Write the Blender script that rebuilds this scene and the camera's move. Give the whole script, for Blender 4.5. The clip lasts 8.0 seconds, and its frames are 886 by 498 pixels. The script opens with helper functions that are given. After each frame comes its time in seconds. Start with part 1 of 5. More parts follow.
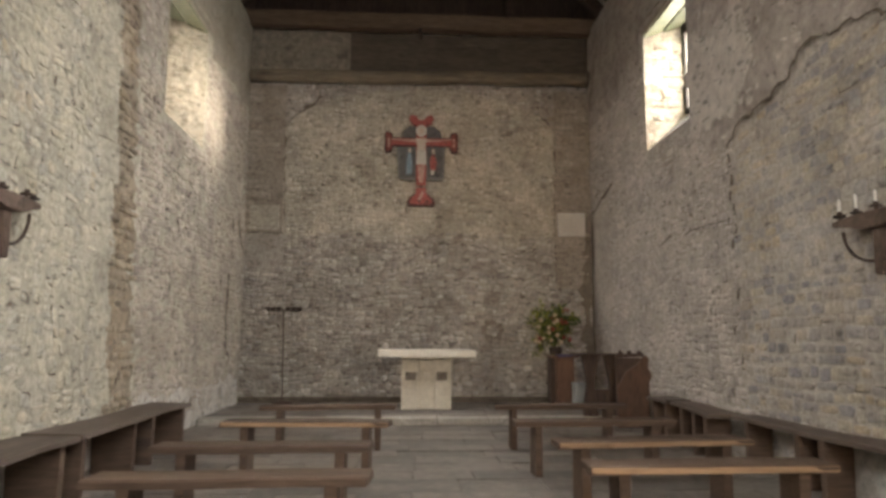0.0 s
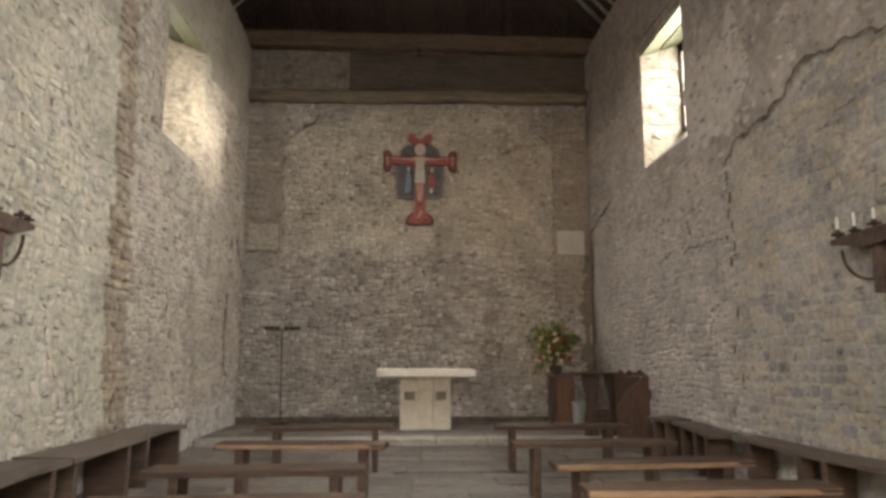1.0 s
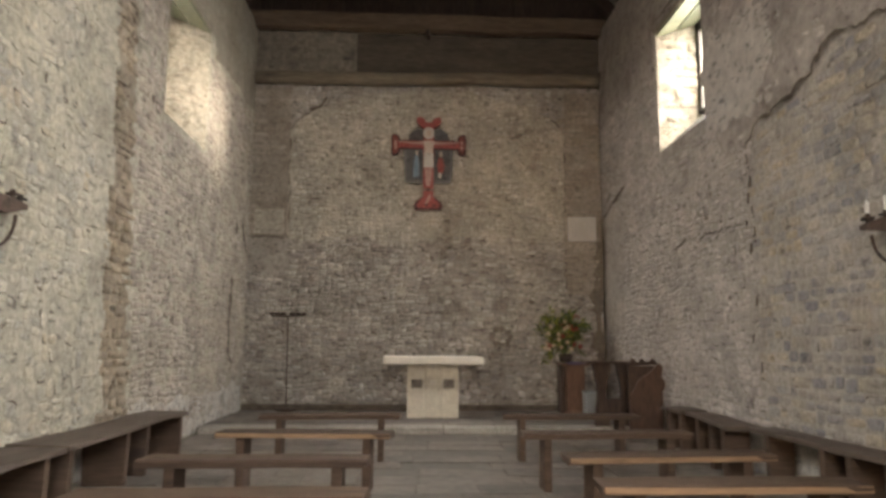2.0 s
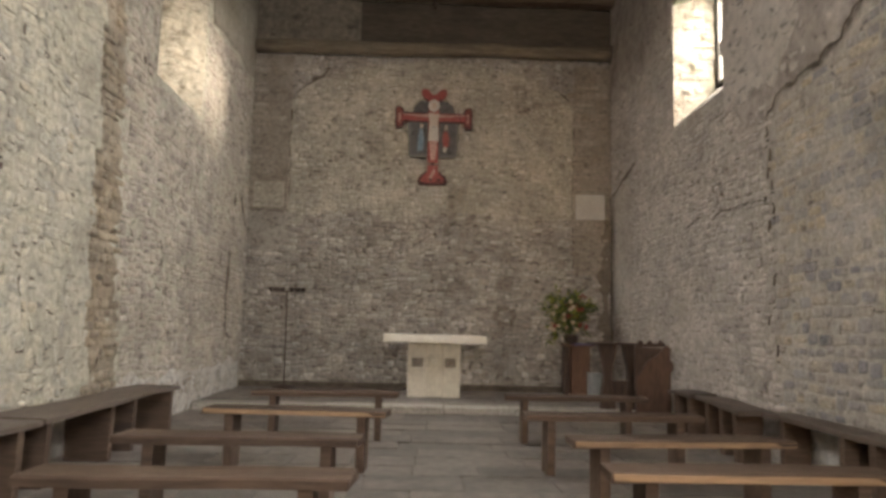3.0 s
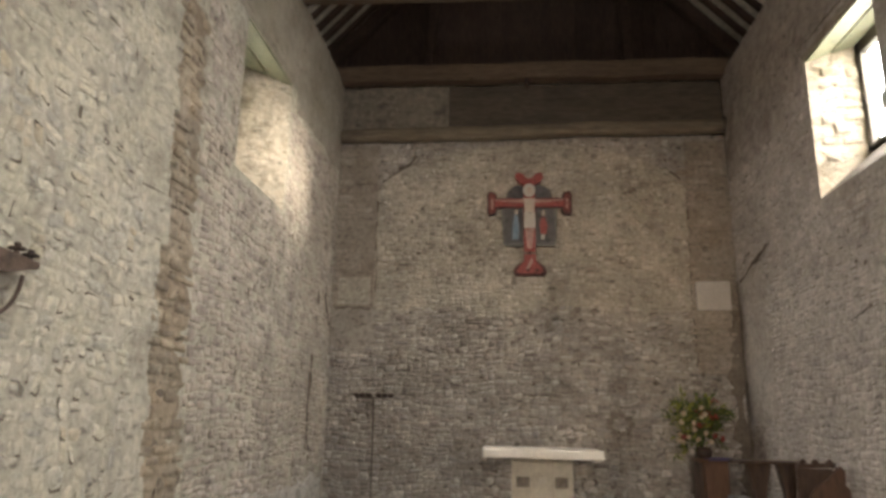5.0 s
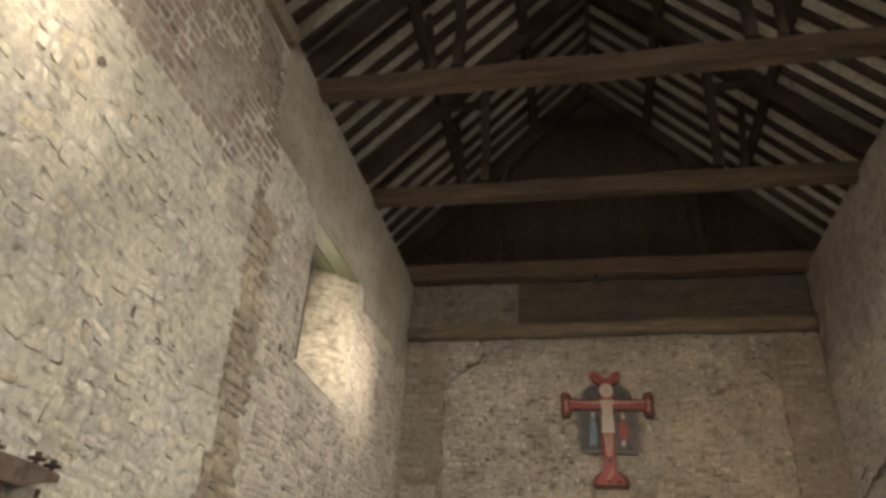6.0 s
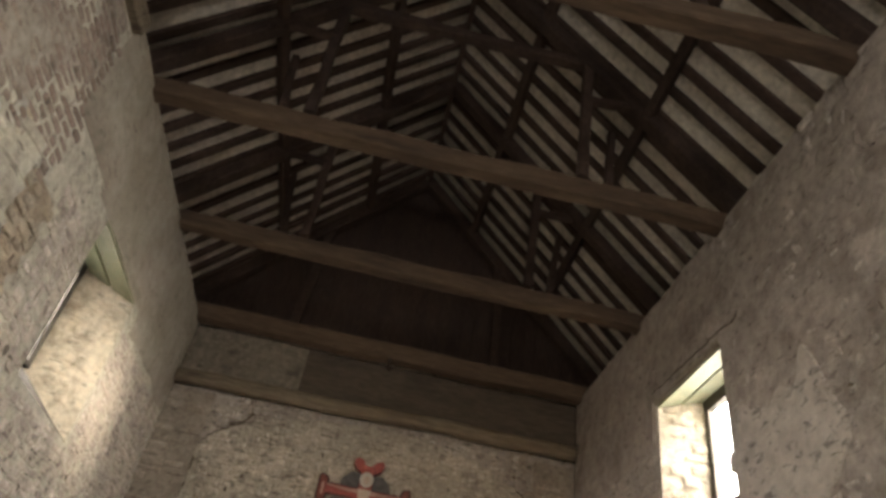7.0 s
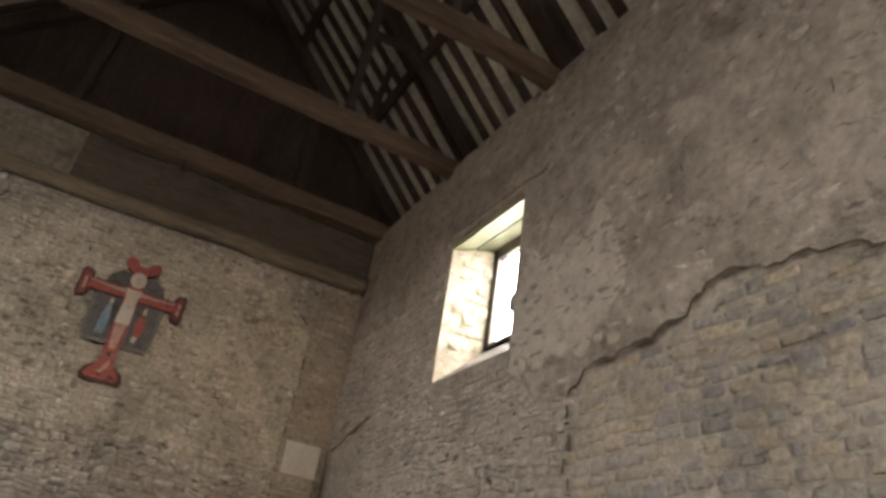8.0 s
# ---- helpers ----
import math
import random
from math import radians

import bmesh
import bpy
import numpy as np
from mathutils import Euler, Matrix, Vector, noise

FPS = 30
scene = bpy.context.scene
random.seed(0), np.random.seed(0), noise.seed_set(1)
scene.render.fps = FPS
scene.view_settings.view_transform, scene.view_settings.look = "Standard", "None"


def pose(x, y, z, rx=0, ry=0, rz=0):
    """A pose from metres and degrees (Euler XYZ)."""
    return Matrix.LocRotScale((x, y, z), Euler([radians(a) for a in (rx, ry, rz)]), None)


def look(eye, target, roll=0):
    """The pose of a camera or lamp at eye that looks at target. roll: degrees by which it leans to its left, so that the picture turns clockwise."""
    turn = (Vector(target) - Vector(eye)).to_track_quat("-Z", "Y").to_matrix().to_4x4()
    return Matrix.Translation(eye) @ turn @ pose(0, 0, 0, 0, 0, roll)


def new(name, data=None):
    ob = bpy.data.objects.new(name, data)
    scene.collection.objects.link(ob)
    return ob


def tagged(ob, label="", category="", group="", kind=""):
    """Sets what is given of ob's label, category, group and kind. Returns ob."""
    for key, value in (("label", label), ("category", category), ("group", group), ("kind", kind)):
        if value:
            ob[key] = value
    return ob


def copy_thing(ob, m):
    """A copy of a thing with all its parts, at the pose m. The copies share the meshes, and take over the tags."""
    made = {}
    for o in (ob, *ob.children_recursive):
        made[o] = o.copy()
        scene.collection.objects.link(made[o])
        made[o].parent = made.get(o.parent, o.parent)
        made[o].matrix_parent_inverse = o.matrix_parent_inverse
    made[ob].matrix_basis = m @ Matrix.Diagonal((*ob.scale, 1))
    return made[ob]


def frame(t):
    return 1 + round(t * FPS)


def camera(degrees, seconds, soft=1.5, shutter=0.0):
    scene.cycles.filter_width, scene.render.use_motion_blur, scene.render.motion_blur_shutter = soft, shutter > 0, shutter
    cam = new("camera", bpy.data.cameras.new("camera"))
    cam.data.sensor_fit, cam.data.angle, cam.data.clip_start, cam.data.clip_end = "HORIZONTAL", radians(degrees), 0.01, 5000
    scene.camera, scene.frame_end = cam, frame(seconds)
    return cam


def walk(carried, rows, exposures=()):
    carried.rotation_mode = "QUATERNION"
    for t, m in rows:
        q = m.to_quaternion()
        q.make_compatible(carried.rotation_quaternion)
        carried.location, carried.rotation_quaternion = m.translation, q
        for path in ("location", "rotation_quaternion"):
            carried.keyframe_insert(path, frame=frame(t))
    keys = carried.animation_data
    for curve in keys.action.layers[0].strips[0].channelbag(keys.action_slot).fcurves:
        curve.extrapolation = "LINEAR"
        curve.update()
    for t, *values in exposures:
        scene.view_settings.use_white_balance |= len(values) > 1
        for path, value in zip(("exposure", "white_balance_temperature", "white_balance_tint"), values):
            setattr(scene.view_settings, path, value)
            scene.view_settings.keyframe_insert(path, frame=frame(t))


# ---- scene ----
cam = camera(65.9, 8.0, soft=3.3)
PATH = [
    (0, (-0.291, 0.654, 1.241), (-0.18, 2.634, 1.504), 0.2),
    (0.5, (-0.224, 0.61, 1.292), (-0.12, 2.587, 1.576), 0.1),
    (1, (-0.248, 0.682, 1.26), (-0.141, 2.654, 1.574), -0.0),
    (1.5, (-0.242, 0.7, 1.253), (-0.149, 2.672, 1.569), -0.7),
    (1.7, (-0.237, 0.773, 1.259), (-0.148, 2.748, 1.566), 0.1),
    (2.8, (-0.226, 1.202, 1.251), (-0.152, 3.188, 1.473), 0.8),
    (3, (-0.184, 1.249, 1.211), (-0.117, 3.235, 1.436), 1.4),
    (3.5, (-0.16, 1.506, 1.224), (-0.118, 3.494, 1.443), 1.2),
    (4, (-0.152, 1.764, 1.209), (-0.153, 3.749, 1.455), 1.8),
    (4.2, (-0.192, 1.898, 1.208), (-0.195, 3.88, 1.477), 3.1),
    (5.3, (-0.425, 2.516, 1.473), (-0.742, 4.385, 2.111), 1.6),
    (5.5, (-0.356, 2.602, 1.45), (-0.767, 4.41, 2.201), 3.4),
    (6, (-0.353, 2.731, 1.606), (-0.737, 4.419, 2.609), 4.0),
    (6.5, (-0.363, 2.962, 1.573), (-0.583, 4.502, 2.831), 6.7),
    (6.7, (-0.391, 2.895, 1.638), (-0.451, 4.421, 2.929), 7.6),
    (7, (-0.235, 3.002, 1.69), (-0.122, 4.569, 2.927), 10.3),
    (7.2, (-0.239, 3.094, 1.64), (0.032, 4.677, 2.831), 9.8),
    (7.5, (-0.114, 3.25, 1.63), (0.345, 4.852, 2.735), 9.3),
    (8, (-0.003, 3.557, 1.589), (0.731, 5.145, 2.559), 9.6),
]
walk(cam, [(t, look(eye, target, roll)) for t, eye, target, roll in PATH],
     [(0.0, 0.55, 6500, 12), (3.0, 0.53, 6500, 12), (4.5, 0.53, 6500, 12), (5.5, 0.49, 6700, 12), (6.5, 0.43, 6900, 12), (7.3, 0.43, 6600, 12), (8.0, 0.48, 6500, 12)])

# ---- light: a low hazy sun from the south-south-west and sky through the windows
world = bpy.data.worlds.new("sky")
scene.world = world
world.use_nodes = True
wn, wl = world.node_tree.nodes, world.node_tree.links
sky = wn.new("ShaderNodeTexSky")
sky.sky_type, sky.sun_disc = "NISHITA", False
sky.sun_elevation, sky.sun_rotation = radians(8), radians(190)
wl.new(sky.outputs[0], wn["Background"].inputs[0])
wn["Background"].inputs[1].default_value = 0.1

SUN_DIR = Vector((-6.9, 1.27, -0.5))
sun = new("sun", bpy.data.lights.new("sun", "SUN"))
sun.data.energy, sun.data.angle, sun.data.color = 5.0, radians(9), (1.0, 0.91, 0.78)
sun.matrix_world = look((30, -6, 8), Vector((30, -6, 8)) + SUN_DIR)


def window_light(name, place, target, wide, high, watts, color=(1.0, 0.98, 0.95)):
    """The bright sky behind a window's opening."""
    ob = new(name, bpy.data.lights.new(name, "AREA"))
    ob.data.shape, ob.data.size, ob.data.size_y = "RECTANGLE", wide, high
    ob.data.energy, ob.data.color = watts, color
    ob.matrix_world = look(place, target)
    return ob


window_light("sky_light", (4.75, 10.4, 6.05), (1.6, 10.05, 3.6), 4.2, 2.5, 1400)
window_light("sky_light", (-4.75, 10.1, 6.4), (-1.6, 9.5, 3.2), 3.0, 2.0, 940)
window_light("sky_light", (4.75, 3.5, 6.15), (1.6, 3.9, 3.4), 3.0, 2.0, 1400)
window_light("sky_light", (-4.75, 3.7, 6.2), (-1.6, 4.0, 3.4), 3.0, 2.0, 230)
# fill added from the west window and doorway, both out of view
window_light("sky_light", (0, -2.5, 4.4), (0, 5, 1.6), 2.4, 2.8, 245)
window_light("sky_light", (0, -2.3, 1.2), (0, 5, 0.8), 1.5, 2.2, 20)

# ---- materials


def surf(name, cols, scale=(1, 1, 1), rough=0.88, big=0.9, fine=22.0, bump=0.35, vary="", grain=0.35, spread=0.55, depth=0.02, metal=0.0, smear=None, pits=0.0, blotch=0.0, lumps=0.0, pit_level=0.3):
    """A rough natural surface: patches from the colours, fine grain, relief; vary: a tone of its own for each object or island."""
    m = bpy.data.materials.new(name)
    m.use_nodes = True
    n, l = m.node_tree.nodes, m.node_tree.links
    b = n["Principled BSDF"]
    b.inputs["Roughness"].default_value, b.inputs["Metallic"].default_value = rough, metal
    b.inputs["Specular IOR Level"].default_value = 0.25
    geo, mp = n.new("ShaderNodeNewGeometry"), n.new("ShaderNodeMapping")
    mp.inputs["Scale"].default_value = scale
    l.new(geo.outputs["Position"], mp.inputs["Vector"])
    n1, n2, n3 = (n.new("ShaderNodeTexNoise") for _ in range(3))
    for node, s, d in ((n1, big, 5), (n2, fine, 6), (n3, fine * 4.3, 3)):
        node.inputs["Scale"].default_value, node.inputs["Detail"].default_value = s, d
        node.inputs["Roughness"].default_value = 0.62
        l.new(mp.outputs[0], node.inputs["Vector"])
    pick = n.new("ShaderNodeMapRange")
    pick.inputs["From Min"].default_value, pick.inputs["From Max"].default_value = 0.3, 0.7
    l.new(n1.outputs["Fac"], pick.inputs["Value"])
    value = pick.outputs[0]
    if vary:
        r = n.new("ShaderNodeObjectInfo").outputs["Random"] if vary == "object" else geo.outputs["Random Per Island"]
        mix = n.new("ShaderNodeMix")
        mix.inputs["Factor"].default_value = spread
        l.new(value, mix.inputs["A"]), l.new(r, mix.inputs["B"])
        value = mix.outputs["Result"]
    ramp = n.new("ShaderNodeValToRGB")
    e = ramp.color_ramp.elements
    while len(e) < len(cols):
        e.new(0.5)
    for k, c in enumerate(cols):
        e[k].position, e[k].color = (k + 0.15) / (len(cols) - 0.7), (*c, 1)
    l.new(value, ramp.inputs["Fac"])
    tone = n.new("ShaderNodeMapRange")
    tone.inputs["From Min"].default_value, tone.inputs["From Max"].default_value = 0.25, 0.75
    tone.inputs["To Min"].default_value, tone.inputs["To Max"].default_value = 1 - grain, 1 + grain
    l.new(n2.outputs["Fac"], tone.inputs["Value"])
    mul = n.new("ShaderNodeVectorMath")
    mul.operation = "MULTIPLY"
    l.new(ramp.outputs["Color"], mul.inputs[0]), l.new(tone.outputs[0], mul.inputs[1])
    colour = mul.outputs[0]
    if smear:
        n4, cut, over = n.new("ShaderNodeTexNoise"), n.new("ShaderNodeMapRange"), n.new("ShaderNodeMix")
        n4.inputs["Scale"].default_value, n4.inputs["Detail"].default_value, n4.inputs["Roughness"].default_value = 2.6, 8, 0.68
        cut.inputs["From Min"].default_value, cut.inputs["From Max"].default_value, cut.inputs["To Max"].default_value = 0.46, 0.6, smear[1]
        over.data_type = "RGBA"
        lime = n.new("ShaderNodeVectorMath")
        lime.operation, lime.inputs[0].default_value = "MULTIPLY", smear[0]
        l.new(tone.outputs[0], lime.inputs[1])
        l.new(geo.outputs["Position"], n4.inputs["Vector"]), l.new(n4.outputs["Fac"], cut.inputs["Value"])
        l.new(cut.outputs[0], over.inputs["Factor"]), l.new(colour, over.inputs["A"]), l.new(lime.outputs[0], over.inputs["B"])
        colour = over.outputs["Result"]
    # random dark specks, in the colour alone
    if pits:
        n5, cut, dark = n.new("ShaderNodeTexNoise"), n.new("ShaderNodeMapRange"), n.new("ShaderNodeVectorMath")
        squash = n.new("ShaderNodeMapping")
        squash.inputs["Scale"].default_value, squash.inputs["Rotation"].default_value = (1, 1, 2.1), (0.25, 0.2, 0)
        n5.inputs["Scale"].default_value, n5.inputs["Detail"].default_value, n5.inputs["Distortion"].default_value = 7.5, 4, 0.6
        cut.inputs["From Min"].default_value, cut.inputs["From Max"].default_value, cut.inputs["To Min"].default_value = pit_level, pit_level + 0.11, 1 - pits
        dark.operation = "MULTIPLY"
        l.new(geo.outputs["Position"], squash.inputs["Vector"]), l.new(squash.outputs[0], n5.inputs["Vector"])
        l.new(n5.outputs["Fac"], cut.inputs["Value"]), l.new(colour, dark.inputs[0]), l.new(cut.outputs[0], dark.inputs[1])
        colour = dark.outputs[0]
    if blotch:
        n6, cut, stain = n.new("ShaderNodeTexNoise"), n.new("ShaderNodeMapRange"), n.new("ShaderNodeVectorMath")
        n6.inputs["Scale"].default_value, n6.inputs["Detail"].default_value, n6.inputs["Roughness"].default_value = 1.25, 7, 0.6
        cut.inputs["From Min"].default_value, cut.inputs["From Max"].default_value = 0.34, 0.66
        cut.inputs["To Min"].default_value, cut.inputs["To Max"].default_value = 1 - blotch, 1 + blotch * 0.7
        stain.operation = "MULTIPLY"
        l.new(geo.outputs["Position"], n6.inputs["Vector"]), l.new(n6.outputs["Fac"], cut.inputs["Value"])
        l.new(colour, stain.inputs[0]), l.new(cut.outputs[0], stain.inputs[1])
        colour = stain.outputs[0]
    l.new(colour, b.inputs["Base Color"])
    add = n.new("ShaderNodeMath")
    add.operation = "ADD"
    l.new(n2.outputs["Fac"], add.inputs[0]), l.new(n3.outputs["Fac"], add.inputs[1])
    bp = n.new("ShaderNodeBump")
    bp.inputs["Strength"].default_value, bp.inputs["Distance"].default_value = bump, depth
    height = add.outputs[0]
    if lumps:
        n7, swell = n.new("ShaderNodeTexNoise"), n.new("ShaderNodeMath")
        n7.inputs["Scale"].default_value, n7.inputs["Detail"].default_value, n7.inputs["Distortion"].default_value = 5.5, 3, 0.8
        swell.operation, swell.inputs[1].default_value = "MULTIPLY_ADD", lumps
        l.new(geo.outputs["Position"], n7.inputs["Vector"]), l.new(n7.outputs["Fac"], swell.inputs[0]), l.new(height, swell.inputs[2])
        height = swell.outputs[0]
    l.new(height, bp.inputs["Height"]), l.new(bp.outputs[0], b.inputs["Normal"])
    return m


NORTH = ((0.45, 0.4, 0.305), (0.53, 0.49, 0.39), (0.36, 0.335, 0.285), (0.6, 0.555, 0.45), (0.45, 0.37, 0.255), (0.4, 0.385, 0.33))
NORTH_E = ((0.4, 0.325, 0.255), (0.5, 0.43, 0.355), (0.3, 0.252, 0.215), (0.56, 0.49, 0.415), (0.36, 0.315, 0.285))
SOUTH = ((0.4, 0.36, 0.315), (0.46, 0.375, 0.265), (0.3, 0.288, 0.287), (0.42, 0.38, 0.33), (0.47, 0.4, 0.3), (0.25, 0.243, 0.25), (0.43, 0.36, 0.27))
SOUTH_E = ((0.45, 0.4, 0.36), (0.53, 0.475, 0.425), (0.36, 0.32, 0.29), (0.48, 0.43, 0.38), (0.6, 0.55, 0.5))
EAST_TOP = ((0.41, 0.36, 0.295), (0.52, 0.47, 0.39), (0.28, 0.242, 0.197), (0.59, 0.54, 0.46), (0.36, 0.318, 0.268))
EAST = ((0.37, 0.33, 0.285), (0.51, 0.46, 0.4), (0.23, 0.2, 0.177), (0.42, 0.357, 0.3), (0.6, 0.555, 0.5), (0.3, 0.27, 0.245), (0.45, 0.41, 0.36))
TILE = ((0.31, 0.262, 0.212), (0.39, 0.335, 0.275), (0.265, 0.225, 0.187))
